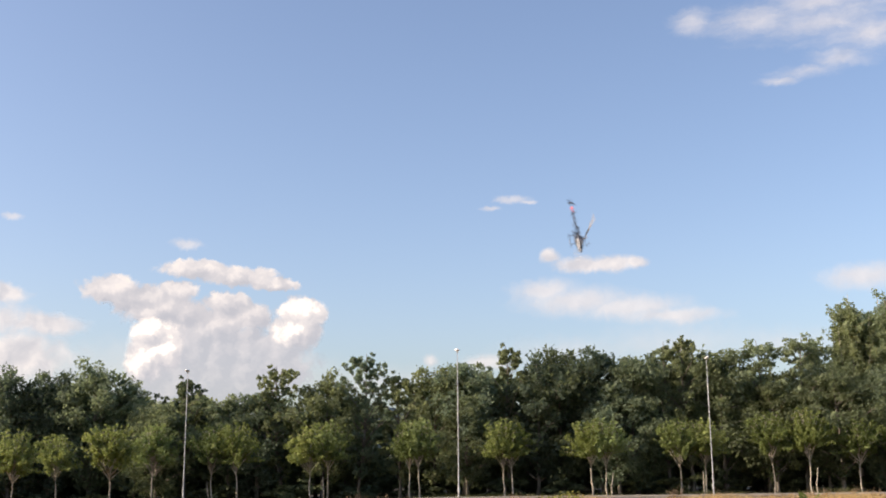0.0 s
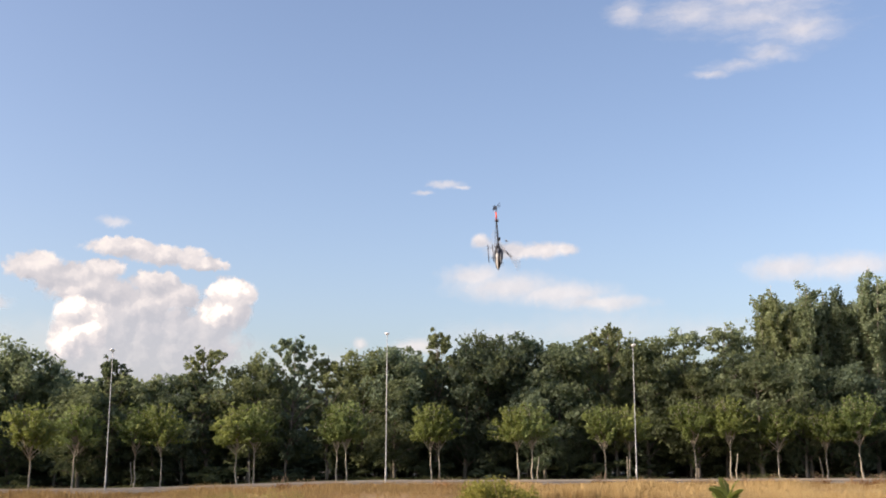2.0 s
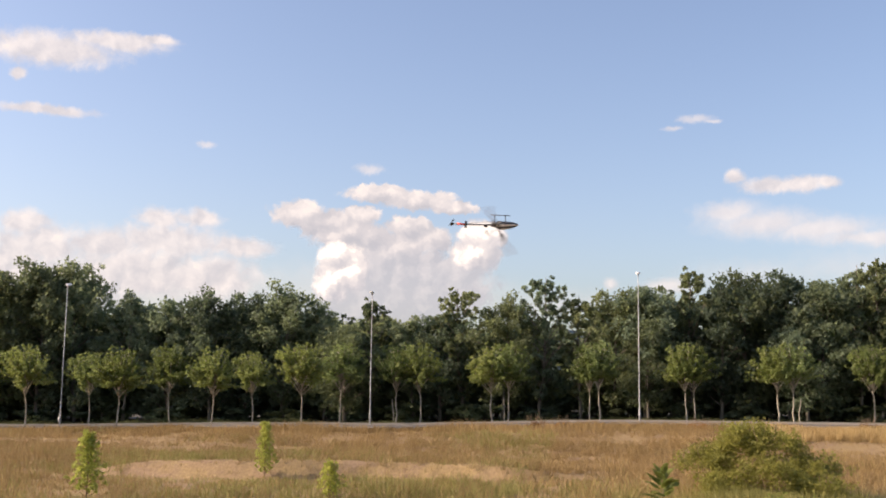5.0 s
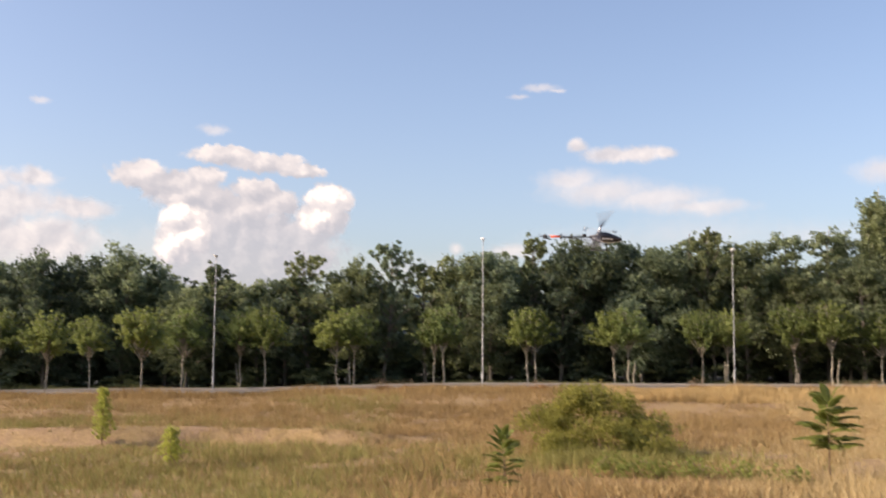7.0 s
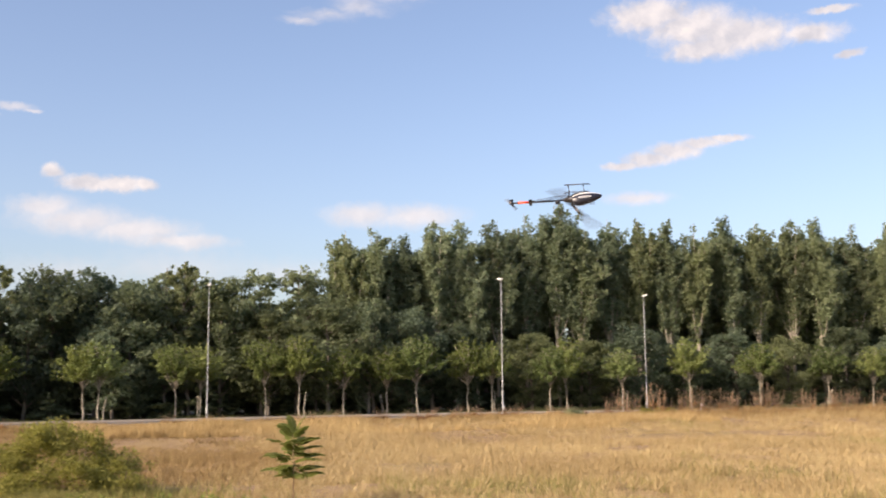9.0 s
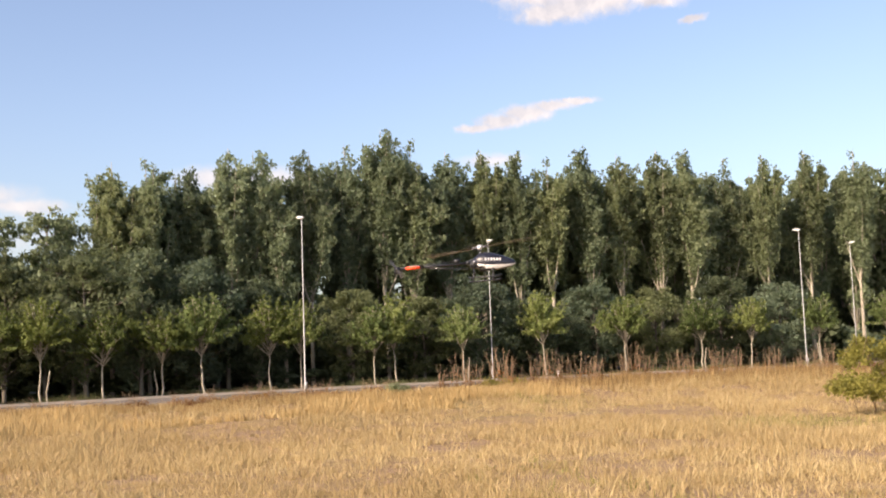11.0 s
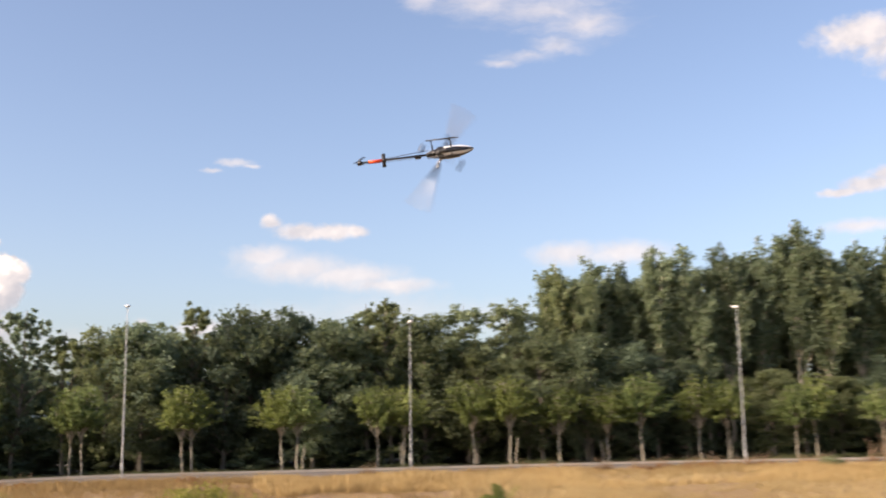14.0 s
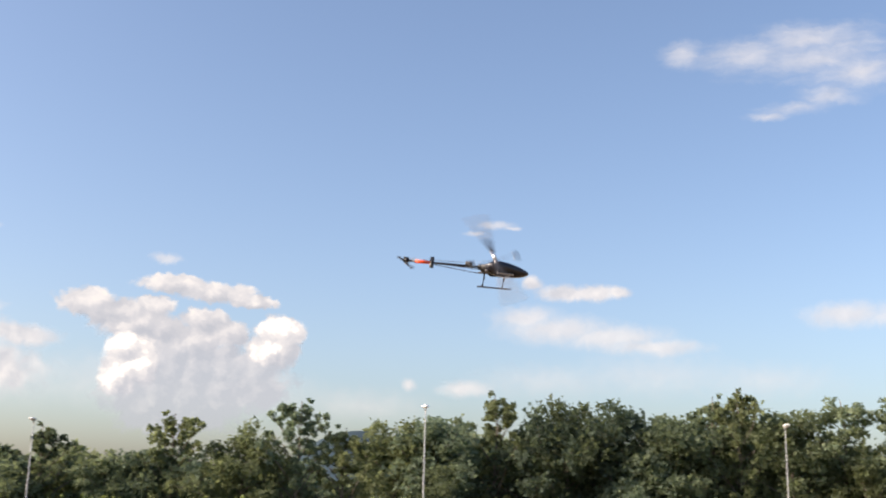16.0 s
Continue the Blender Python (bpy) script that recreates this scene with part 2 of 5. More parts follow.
def lathe(profile, sides=16):
    """Verts and faces of a body turned about x: profile of (x, half_width, half_height, centre_z)."""
    v, f = [], []
    for x, w, h, cz in profile:
        for s in range(sides):
            a = 2 * math.pi * s / sides
            v.append(Vector((x, w * math.cos(a), cz + h * math.sin(a))))
    n = len(profile)
    for i in range(n - 1):
        for s in range(sides):
            s2 = (s + 1) % sides
            f.append((i * sides + s, (i + 1) * sides + s, (i + 1) * sides + s2, i * sides + s2))
    f.append(tuple(range(sides)))
    f.append(tuple((n - 1) * sides + s for s in range(sides - 1, -1, -1)))
    return v, f


def box(x0, x1, y0, y1, z0, z1, bevel=0.0, turn=None):
    bm = bmesh.new()
    bmesh.ops.create_cube(bm, size=1)
    bmesh.ops.scale(bm, vec=(x1 - x0, y1 - y0, z1 - z0), verts=bm.verts)
    bmesh.ops.translate(bm, vec=((x0 + x1) / 2, (y0 + y1) / 2, (z0 + z1) / 2), verts=bm.verts)
    if bevel:
        bmesh.ops.bevel(bm, geom=bm.edges[:], offset=bevel, segments=2, affect="EDGES")
    if turn is not None:
        bm.transform(turn)
    return bm


# ---------------------------------------------------------------- ground


def road_y(x):
    """The near edge of the road."""
    return 60.6 - 0.0018 * (x + 5) ** 2


def smooth(a, b, x):
    t = min(1.0, max(0.0, (x - a) / (b - a)))
    return t * t * (3 - 2 * t)


def road_z(x):
    return -1.09 + 0.42 * smooth(-42, -16, x) + 0.48 * smooth(-16, 4, x) + 0.13 * smooth(4, 40, x)


def ground_z(x, y):
    e = road_y(max(-90, min(110, x)))
    zr = road_z(x)
    bowl = -0.95 * smooth(4, 22, y) - 0.25 * (1 - smooth(-6, 6, x)) * smooth(4, 22, y)
    bank = smooth(e - 17, e - 1.5, y)
    z = bowl * (1 - bank) + (zr - 0.06) * bank
    if y < e:
        z += (0.10 * noise.noise((x * 0.16, y * 0.16, 0)) + 0.05 * noise.noise((x * 0.7, y * 0.7, 3))) * (1 - smooth(e - 4, e - 1, y)) * smooth(-4, 8, y)
    if -18 < x < 1 and 28 < y < 40:
        yc = 34.0 + 1.2 * noise.noise((x * 0.2, y * 0.2, 81.0))
        z += 0.48 * (smooth(yc - 0.35, yc + 0.35, y) * (1 - smooth(35, 40, y))) * smooth(-18, -14, x) * (1 - smooth(-4, 1, x))
    if -6 < x < 8 and 12 < y < 20:
        yc = 15.4 + 0.9 * noise.noise((x * 0.35, 4.0, 51.0))
        z += 0.26 * smooth(yc - 0.25, yc + 0.25, y) * (1 - smooth(16.5, 20, y)) * smooth(-6, -3, x) * (1 - smooth(4, 8, x))
    if y > e + 8.5:
        z = zr - 0.05 + 0.06 * noise.noise((x * 0.3, y * 0.3, 5)) - 0.05
    return z


def make_ground():
    xs = sorted(set([-3000, -1500, -700, -350, -200, -140, -110] + list(range(-90, 131, 1)) + [150, 190, 260, 400, 800, 1600, 3000]))
    ys = sorted(set([-3000, -1200, -400, -150, -60, -30, -15, -8] + list(range(-4, 96, 1)) + [q / 3 for q in range(30, 126)] + [105, 120, 150, 200, 320, 600, 1200, 2500, 4500]))
    v = [(x, y, ground_z(x, y)) for y in ys for x in xs]
    w = len(xs)
    f = [(j * w + i, j * w + i + 1, (j + 1) * w + i + 1, (j + 1) * w + i) for j in range(len(ys) - 1) for i in range(w - 1)]
    g = part("ground", (v, f), M_GROUND)
    tagged(g, "dry grassy field with bare earth patches sloping to a road", "ground", kind="structure")

    def ribbon(name, off0, off1, h0, h1, mat, label, cat):
        v, f = [], []
        st = list(range(-130, 161, 4))
        for x in st:
            for o, z in ((off0, h0 - 0.35), (off0, h1), (off1, h1), (off1, h0 - 0.35)):
                v.append((x, road_y(x) + o, road_z(x) + z))
        for i in range(len(st) - 1):
            for s in range(4):
                s2 = (s + 1) % 4
                f.append((i * 4 + s, i * 4 + s2, (i + 1) * 4 + s2, (i + 1) * 4 + s))
        ob = part(name, (v, f), mat, smooth=False)
        tagged(ob, label, cat, kind="structure")

    ribbon("road", 0.15, 7.85, 0, 0.02, M_ROAD, "pale worn asphalt road beyond the field", "road")
    ribbon("kerb", -0.1, 0.147, 0, 0.10, M_KERB, "pale concrete kerb along the road", "kerb")
    ribbon("kerb", 7.853, 8.1, 0, 0.14, M_KERB, "pale concrete kerb along the road", "kerb")


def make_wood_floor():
    """Leaf litter under the trees, coloured dark to stand in for their shade."""
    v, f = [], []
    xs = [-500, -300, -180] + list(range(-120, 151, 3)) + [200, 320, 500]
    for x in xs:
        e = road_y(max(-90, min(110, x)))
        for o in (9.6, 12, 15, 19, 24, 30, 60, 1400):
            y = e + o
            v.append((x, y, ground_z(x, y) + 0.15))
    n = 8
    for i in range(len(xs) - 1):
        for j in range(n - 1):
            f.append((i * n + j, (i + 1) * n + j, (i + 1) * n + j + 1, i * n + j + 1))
    tagged(part("wood_floor", (v, f), M_LITTER_SHADE), "leaf litter coloured dark for shade on the floor of the wood", "ground", kind="structure")


make_ground()
make_wood_floor()

# ---------------------------------------------------------------- trees


def crown_points(rng, clumps, total, tall=0.85):
    """Leaf places round the clumps, more on their shells than inside."""
    r = np.array([c[1] for c in clumps])
    share = np.maximum(8, (total * r ** 2 / (r ** 2).sum())).astype(int)
    out = []
    for (c, rad), n in zip(clumps, share):
        d = rng.normal(size=(n, 3))
        d /= np.linalg.norm(d, axis=1)[:, None]
        out.append(np.array(c) + d * rad * (rng.uniform(0.2, 1.0, n) ** 0.6 * rng.uniform(0.8, 1.3, n))[:, None] * np.array([1, 1, tall]))
    return np.concatenate(out)


def leaf_tris(rng, centres, size, aspect=0.85):
    """Three-cornered leaves, for crowns seen from far off."""
    v = leaf_quads(rng, centres, size, 0.5, aspect).reshape(-1, 4, 3)
    half = (v[:, 2] - v[:, 0]) * 0.42
    return np.stack([v[:, 0], v[:, 1] + half, v[:, 3] + half], 1).reshape(-1, 3)


def make_tree(name, seed, H, base, R, shape, limbs, leaves, size, leaf, bark, thick=0.11, rise=0.6, clump=0.55, double=False):
    """A tree with a bent tapered trunk, limbs and a crown of clumped leaves. shape: 'round', 'vase', 'loose'."""
    rng = np.random.default_rng(seed)
    thing = new(name)
    thing.empty_display_size = 0.3
    chunks, clumps = [], []
    top = H * (0.95 if shape != "vase" else 0.62)
    n = 7
    bend = rng.normal(0, 0.018 * H, (n + 1, 2)).cumsum(0) * 0.5
    bend -= bend[0]
    spine = [Vector((bend[i][0], bend[i][1], -0.25 + (top + 0.25) * i / n)) for i in range(n + 1)]
    chunks.append(tube(spine, [thick * (1.25 if i == 0 else 1 - 0.85 * i / n) for i in range(n + 1)], 7))
    if double:
        off = Vector((rng.uniform(0.3, 0.6), rng.uniform(-0.3, 0.3), 0))
        chunks.append(tube([p + off * (0.5 + 0.5 * i / n) for i, p in enumerate(spine[:5])], [thick * 0.7 * (1 - 0.12 * i) for i in range(5)], 6))

    def at(z):
        s = max(0.0, min(n - 1e-4, (z + 0.25) / (top + 0.25) * n))
        return spine[int(s)].lerp(spine[int(s) + 1], s - int(s))

    for i in range(limbs):
        u = (i + rng.uniform(0.1, 0.9)) / limbs
        if shape == "round":
            rad = R * max(0.36, math.sin(math.pi * min(1, 0.12 + 0.86 * u)) ** 0.6)
        elif shape == "vase":
            rad = R * rng.uniform(0.55, 1.0)
        else:
            rad = R * rng.uniform(0.35, 1.0) * max(0.4, math.sin(math.pi * (0.1 + 0.85 * u)))
        z0 = base * 0.75 + (top - base * 0.75) * u * 0.93
        if shape == "vase":
            z0 = base + (top - base) * u * 0.6
        p0 = at(min(z0, top * 0.97))
        a = 2.4 * i + rng.uniform(-0.5, 0.5)
        k = rng.uniform(0.75, 1.1)
        up = rise * rng.uniform(0.6, 1.4)
        if shape == "vase":
            up *= 1.0 + 0.6 * (1 - rad / R)
        p2 = p0 + Vector((math.cos(a) * rad * k, math.sin(a) * rad * k, rad * up))
        lid = H - (0.75 if shape == "loose" else 0.3)
        if p2.z > lid:
            p2.z = lid - rng.uniform(0, 0.4)
        p1 = p0.lerp(p2, 0.5) + Vector((0, 0, 0.10 * rad)) + Vector(rng.normal(0, 0.06 * rad, 3))
        w = max(0.012, thick * (0.45 - 0.3 * u))
        chunks.append(tube([p0, p1, p2], [w, w * 0.7, w * 0.3], 5))
        c = clump * rng.uniform(0.75, 1.3)
        clumps.append((p2, c))
        clumps.append((p1.lerp(p2, 0.45) + Vector(rng.normal(0, 0.25 * c, 3)), c * 0.9))
        if shape != "loose":
            clumps.append((p1 + Vector(rng.normal(0, 0.3 * c, 3)), c * 0.85))
        for _ in range(2):
            q = p1.lerp(p2, rng.uniform(0.3, 1)) + Vector(rng.normal(0, 0.8 * c, 3))
            chunks.append(tube([p1.lerp(p2, 0.3), q], [w * 0.4, w * 0.15], 4))
            clumps.append((q, c * rng.uniform(0.5, 0.85)))
    if shape in ("round", "loose"):
        for j in range(7 if shape == "loose" else 0):
            clumps.append((at(top * (0.70 + 0.05 * j)) + Vector((rng.normal(0, 0.3), rng.normal(0, 0.3), 0)), clump * (1.2 - 0.08 * j)))
            clumps.append((at(top * (0.66 + 0.045 * j)) + Vector((rng.normal(0, 0.5), rng.normal(0, 0.5), 0)), clump * 0.8))
        for j in range(4 if shape == "round" else 0):
            clumps.append((at(top * (0.80 + 0.05 * j)) + Vector((rng.normal(0, 0.15), rng.normal(0, 0.15), 0.22 * j * (H - top))), clump * (0.95 - 0.12 * j)))
    if shape == "vase":
        for j in range(16):
            a = rng.uniform(0, 6.283)
            q = at(top) + Vector((math.cos(a) * R * 0.7 * rng.random(), math.sin(a) * R * 0.7 * rng.random(), (H - top) * rng.uniform(0.5, 1.0)))
            chunks.append(tube([at(top * 0.9), q], [0.025, 0.008], 4))
            for s in (0.55, 0.8, 1.0):
                clumps.append((at(top * 0.9).lerp(q, s), clump * 0.75 * (1.35 - 0.7 * s)))
        for j in range(46):          # stiff shoots that stand out of the crown
            a, e = 2.4 * j, rng.uniform(-0.05, 1.35)
            reach = rng.uniform(0.85, 1.32)
            mid = at(base + (H - base) * 0.28)
            q = mid + Vector((math.cos(a) * math.cos(e) * R * reach, math.sin(a) * math.cos(e) * R * reach, math.sin(e) * (H - mid.z) * min(reach, 1.12)))
            chunks.append(tube([mid.lerp(q, 0.3), q], [0.014, 0.005], 4))
            for s in (0.45, 0.6, 0.73, 0.86, 0.98):
                clumps.append((mid.lerp(q, s), 0.235 - 0.14 * s))
    part("trunk", merged(chunks), bark, thing)
    pts = crown_points(rng, clumps, leaves, 0.5 if leaf == M_LEAF_AIRY else 0.85)
    me = quick_mesh("crown", leaf_tris(rng, pts, size), 3, leaf)
    cr = new("crown", me)
    cr.parent = thing
    return thing


def make_poplar(seed, H, leaves, size, fork_at=0.35, shoots=9):
    """A poplar: a pale trunk that parts into steep limbs, each ending in a leafy spire of its own height."""
    rng = np.random.default_rng(seed)
    thing = new("poplar_tree")
    thing.empty_display_size = 0.3
    chunks, clumps = [], []
    fork = H * fork_at * rng.uniform(0.86, 1.14)
    lean = rng.normal(0, 0.012, 2)
    spine = [Vector((lean[0] * z + 0.05 * math.sin(0.6 * z + seed), lean[1] * z, z)) for z in (-0.25, fork * 0.4, fork, H * 0.6, H * 0.8, H * 0.985)]
    chunks.append(tube(spine, [0.15, 0.12, 0.10, 0.062, 0.035, 0.01], 7))
    for z in np.linspace(0.42, 0.965, 15):
        w = (z * H - fork) / (H - fork)
        clumps.append((spine[2].lerp(spine[5], max(0.0, w)) + Vector(rng.normal(0, 0.12, 3)), 0.52 - 0.26 * w ** 2))
    limbs = int(rng.integers(15, 19))
    for i in range(limbs):
        a = 2.4 * i + rng.uniform(-0.5, 0.5)
        z0 = fork * rng.uniform(0.82, 1.0) + (0.0 if i < 5 else rng.uniform(0.05, 0.30) * H)
        out = rng.uniform(0.5, 2.0) * (1.0 - 0.5 * max(0.0, (z0 / H - 0.35) / 0.4))
        tip = H * (rng.uniform(0.86, 0.965) - 0.15 * (out / 2.0) ** 2 * rng.uniform(0.5, 1.5))
        side = Vector((math.cos(a), math.sin(a), 0))
        p0 = Vector((lean[0] * z0, lean[1] * z0, z0))
        length = max(1.6, tip - z0)
        way = [p0 + side * (out * w ** 0.75 * (1.15 - 0.3 * w)) + Vector((0, 0, length * w)) + Vector(rng.normal(0, 0.10, 3)) * w for w in (0.0, 0.18, 0.4, 0.7, 1.0)]
        chunks.append(tube(way, [0.062, 0.05, 0.036, 0.02, 0.006], 5))

        def along(w):
            f = max(0.0, min(3.999, np.interp(w, (0.0, 0.18, 0.4, 0.7, 1.0), (0, 1, 2, 3, 4))))
            return way[int(f)].lerp(way[int(f) + 1], f - int(f))

        for w in np.linspace(rng.uniform(0.18, 0.34), 0.97, 10):
            c = (0.50 - 0.25 * w ** 2) * rng.uniform(0.55, 1.25)
            clumps.append((along(w) + Vector(rng.normal(0, 0.5 * c, 3)), c))
        for _ in range(shoots):     # side shoots
            w = rng.uniform(0.2, 0.85)
            q = along(w) + side * rng.uniform(0.0, 0.6) + Vector((rng.normal(0, 0.3), rng.normal(0, 0.3), rng.uniform(0.3, 0.9)))
            chunks.append(tube([along(w), q], [0.016, 0.005], 3))
            clumps.append((q, 0.20))
            clumps.append((along(w).lerp(q, 0.6), 0.28))
    for _ in range(5):              # leafy shoots low on the trunk
        z = fork * rng.uniform(0.35, 0.9)
        a = rng.uniform(0, 6.283)
        q = Vector((math.cos(a) * 0.7, math.sin(a) * 0.7, z + 0.9))
        chunks.append(tube([Vector((lean[0] * z, lean[1] * z, z)), q], [0.02, 0.006], 4))
        clumps.append((q, 0.28))
    part("trunk", merged(chunks), M_BARK_PALE, thing)
    cr = new("crown", quick_mesh("crown", leaf_tris(rng, crown_points(rng, clumps, leaves, 1.15), size), 3, M_LEAF_POPLAR))
    cr.parent = thing
    return thing


def placed(az, off):
    """A point on the line `off` metres beyond the near road edge, in the direction az seen from the viewer's stand."""
    a = radians(az)
    y = 60.0
    for _ in range(20):
        y = road_y(y * math.tan(a)) + off
    x = y * math.tan(a)
    return x, y


def scaled(x, y, z, turn, s, sz):
    return pose(x, y, z, 0, 0, turn) @ Matrix.Diagonal((s, s, sz, 1))


KINDS = {
    "broad": dict(label="dark green broadleaf tree in the wood's edge", category="tree"),
    "clumpy": dict(label="tall tree with sparse clumped dark leaves and gaps", category="tree"),
    "airy": dict(label="light feathery tree with thin grey-green crown", category="tree"),
    "poplar": dict(label="tall slender poplar with pale trunk and grey-green leaves", category="tree"),
    "poplar_far": dict(label="tall slender poplar deep in the wood", category="tree"),
    "broad_far": dict(label="dark green broadleaf tree deep in the wood", category="tree"),
    "shrub": dict(label="dense dark green thicket under the wood", category="shrub"),
    "street": dict(label="small round-headed street tree with bare pale trunk", category="tree"),
}

PROTO = {k: [] for k in KINDS}
STORE = []


def prototypes():
    for s in range(4):
        PROTO["broad"].append((make_tree("broadleaf_tree", 10 + s, 9.0, 1.0, 2.5, "round", 34, 9000, 0.22, M_LEAF_DARK, M_BARK, 0.14, 0.5, 0.60), 9.0))
    for s in range(3):
        PROTO["clumpy"].append((make_tree("clumpy_tree", 30 + s, 9.5, 1.6, 2.3, "loose", 50, 5200, 0.19, M_LEAF_DARK, M_BARK, 0.12, 0.85, 0.20), 9.5))
    for s in range(2):
        PROTO["airy"].append((make_tree("feathery_tree", 40 + s, 9.5, 2.4, 2.4, "loose", 24, 3900, 0.19, M_LEAF_AIRY, M_BARK, 0.11, 0.7, 0.40), 9.5))
    for s in range(5):
        PROTO["poplar"].append((make_poplar(50 + s, 13.0, 19000, 0.18), 13.0))
    for s in range(3):
        PROTO["poplar_far"].append((make_poplar(60 + s, 13.0, 4800, 0.34, 0.2, 0), 13.0))
        PROTO["broad_far"].append((make_tree("broadleaf_tree", 110 + s, 9.0, 1.0, 2.5, "round", 12, 2000, 0.46, M_LEAF_DARK, M_BARK, 0.14, 0.45, 0.85), 9.0))
    for s in range(3):
        PROTO["shrub"].append((make_tree("thicket_shrub", 90 + s, 3.6, 0.25, 1.7, "round", 7, 800, 0.50, M_LEAF_DARK, M_BARK, 0.06, 0.4, 0.62), 3.6))
    for s in range(5):
        PROTO["street"].append((make_tree("street_tree", 70 + s, 5.1, 2.0, 1.5, "vase", 15, 5000, 0.16, M_LEAF_STREET, M_BARK_PALE, 0.07, 1.05, 0.23, double=(s % 3 == 2)), 5.1))


USED = {}


def plant_tree(kind, x, y, height, rng, squeeze=1.0, group=""):
    """Place one tree; the first use of each prototype takes the prototype itself."""
    i = int(rng.integers(len(PROTO[kind])))
    ob, h = PROTO[kind][i]
    k = height / h
    s = (0.45 + 0.55 * k) * squeeze * rng.uniform(0.92, 1.1)
    m = scaled(x, y, ground_z(x, y) - 0.03, rng.uniform(0, 360), s, k)
    if (kind, i) not in USED:
        USED[(kind, i)] = ob
        tagged(ob, group=group, **KINDS[kind])
        STORE.append((ob, m))
    else:
        t = copy_thing(ob, m)
        tagged(t, group=group)


# direction and height angle of the trees that make the skyline
SKY_BROAD = [(-36, 6.0), (-33, 6.0), (-30.6, 5.7), (-28.5, 6.15), (-26.7, 6.25), (-22.2, 4.5), (-20.1, 5.1), (-18.4, 5.0), (-16.5, 5.4), (-8.2, 4.1), (-5.0, 5.0),
             (0.8, 5.4), (2.4, 5.6), (6.2, 5.8), (7.7, 6.25), (9.6, 6.1), (11.3, 5.9), (15.7, 6.0)]
SKY_CLUMPY = [(-11.8, 5.1), (-7.0, 5.75), (-3.05, 6.4), (-0.9, 5.4), (4.8, 6.8), (12.9, 6.85), (14.1, 7.1)]
SKY_AIRY = [(-24.4, 5.2), (-14.3, 4.8), (-9.6, 4.2), (17.8, 6.75), (19.6, 6.85), (20.6, 6.7)]
SKY_POPLAR = [(22.1, 8.6), (23.6, 8.8), (24.6, 8.1), (25.4, 8.4), (26.7, 9.3), (27.9, 9.1), (29.1, 7.9), (30.2, 9.1), (31.7, 9.4), (33.35, 9.95), (34.5, 9.5), (36.1, 9.0), (37.6, 9.0), (39.1, 8.95),
              (40.6, 8.6), (42.2, 8.95), (43.6, 8.6), (45.2, 8.75), (46.6, 8.6), (48.2, 8.2), (49.8, 8.2), (51.6, 8.3), (53.6, 8.2), (56, 8.2), (59, 8.2)]
LOW_FRONT = [(18.2, 4.6), (21.3, 5.0), (23.4, 4.9), (25.7, 4.3), (28.0, 3.6), (31.9, 3.0), (34.9, 2.6), (37.2, 3.3), (39.8, 2.5), (42.4, 3.0), (45.0, 2.6), (47.6, 3.0), (50.2, 2.6), (-13.2, 3.4), (2.6, 3.8), (10.4, 4.1)]


def make_woods():
    rng = np.random.default_rng(5)
    lists = (("broad", SKY_BROAD, 14.0), ("clumpy", SKY_CLUMPY, 14.0), ("airy", SKY_AIRY, 14.5), ("poplar", SKY_POPLAR, 14.5), ("broad", LOW_FRONT, 12.2))
    line = sorted(p for _, l, _ in lists[:4] for p in l)
    for kind, spots, off in lists:
        for az, el in spots:
            x, y = placed(az, off + rng.uniform(-0.8, 0.8))
            d = math.hypot(x, y)
            plant_tree(kind, x, y, 1.6 + d * math.tan(radians(el)) - ground_z(x, y), rng, group="trees of the wood")
    az_line = [p[0] for p in line]
    el_line = [p[1] for p in line]
    for off, low, step in ((18.0, 0.84, 2.7), (22.0, 0.86, 3.0), (27.0, 0.84, 4.2)):
        x = -74.0
        while x < 118:
            x += step * rng.uniform(0.75, 1.25)
            y = road_y(max(-90, min(100, x))) + off + rng.uniform(-1.2, 1.2)
            az = math.degrees(math.atan2(x, y))
            if -3.0 < az < -0.7:
                continue
            el = np.interp(az, az_line, el_line) * (low + (0.08 if az > 21 else 0.0)) * rng.uniform(0.86, 1.0)
            if 16.6 < az < 21.2 or -9.5 < az < -0.3:
                el *= 0.84
            d = math.hypot(x, y)
            kind = "poplar_far" if az > 21 else ("broad_far" if rng.random() < 0.9 else "clumpy")
            plant_tree(kind, x, y, 1.6 + d * math.tan(radians(el)) - ground_z(x, y), rng, group="trees of the wood")


def make_thicket():
    """Shrubs that close the wood between the trunks."""
    rng = np.random.default_rng(17)
    for off, step, tall in ((13.6, 4.2, 1.3), (17.2, 2.6, 3.1), (21.5, 2.7, 4.4), (28.0, 3.4, 6.2)):
        x = -84.0
        while x < 128:
            x += step * rng.uniform(0.75, 1.25)
            y = road_y(max(-90, min(100, x))) + off + rng.uniform(-1, 1)
            gap = -2.9 < math.degrees(math.atan2(x, y)) < -0.8
            plant_tree("shrub", x, y, (min(tall, 1.5) if gap else tall) * rng.uniform(0.75, 1.15), rng, 1.25, group="thicket under the wood")


STREET_NEAR = [-33.4, -28.98, -24.76, -20.11, -15.45]
STREET_FAR = [-30.8, -26.02, -22.07, -17.97, -13.47, -10.58, -9.25, -5.5, -4.6, -0.43, 0.1, 4.5, 4.9, 9.02, 9.72, 13.49, 14.78, 18.02, 19.75, 22.04, 24.3, 26.0, 28.6, 29.8,
              32.9, 33.8, 36.6, 40.15, 43.5, 46.8, 48.8, 51.6, 54.5]


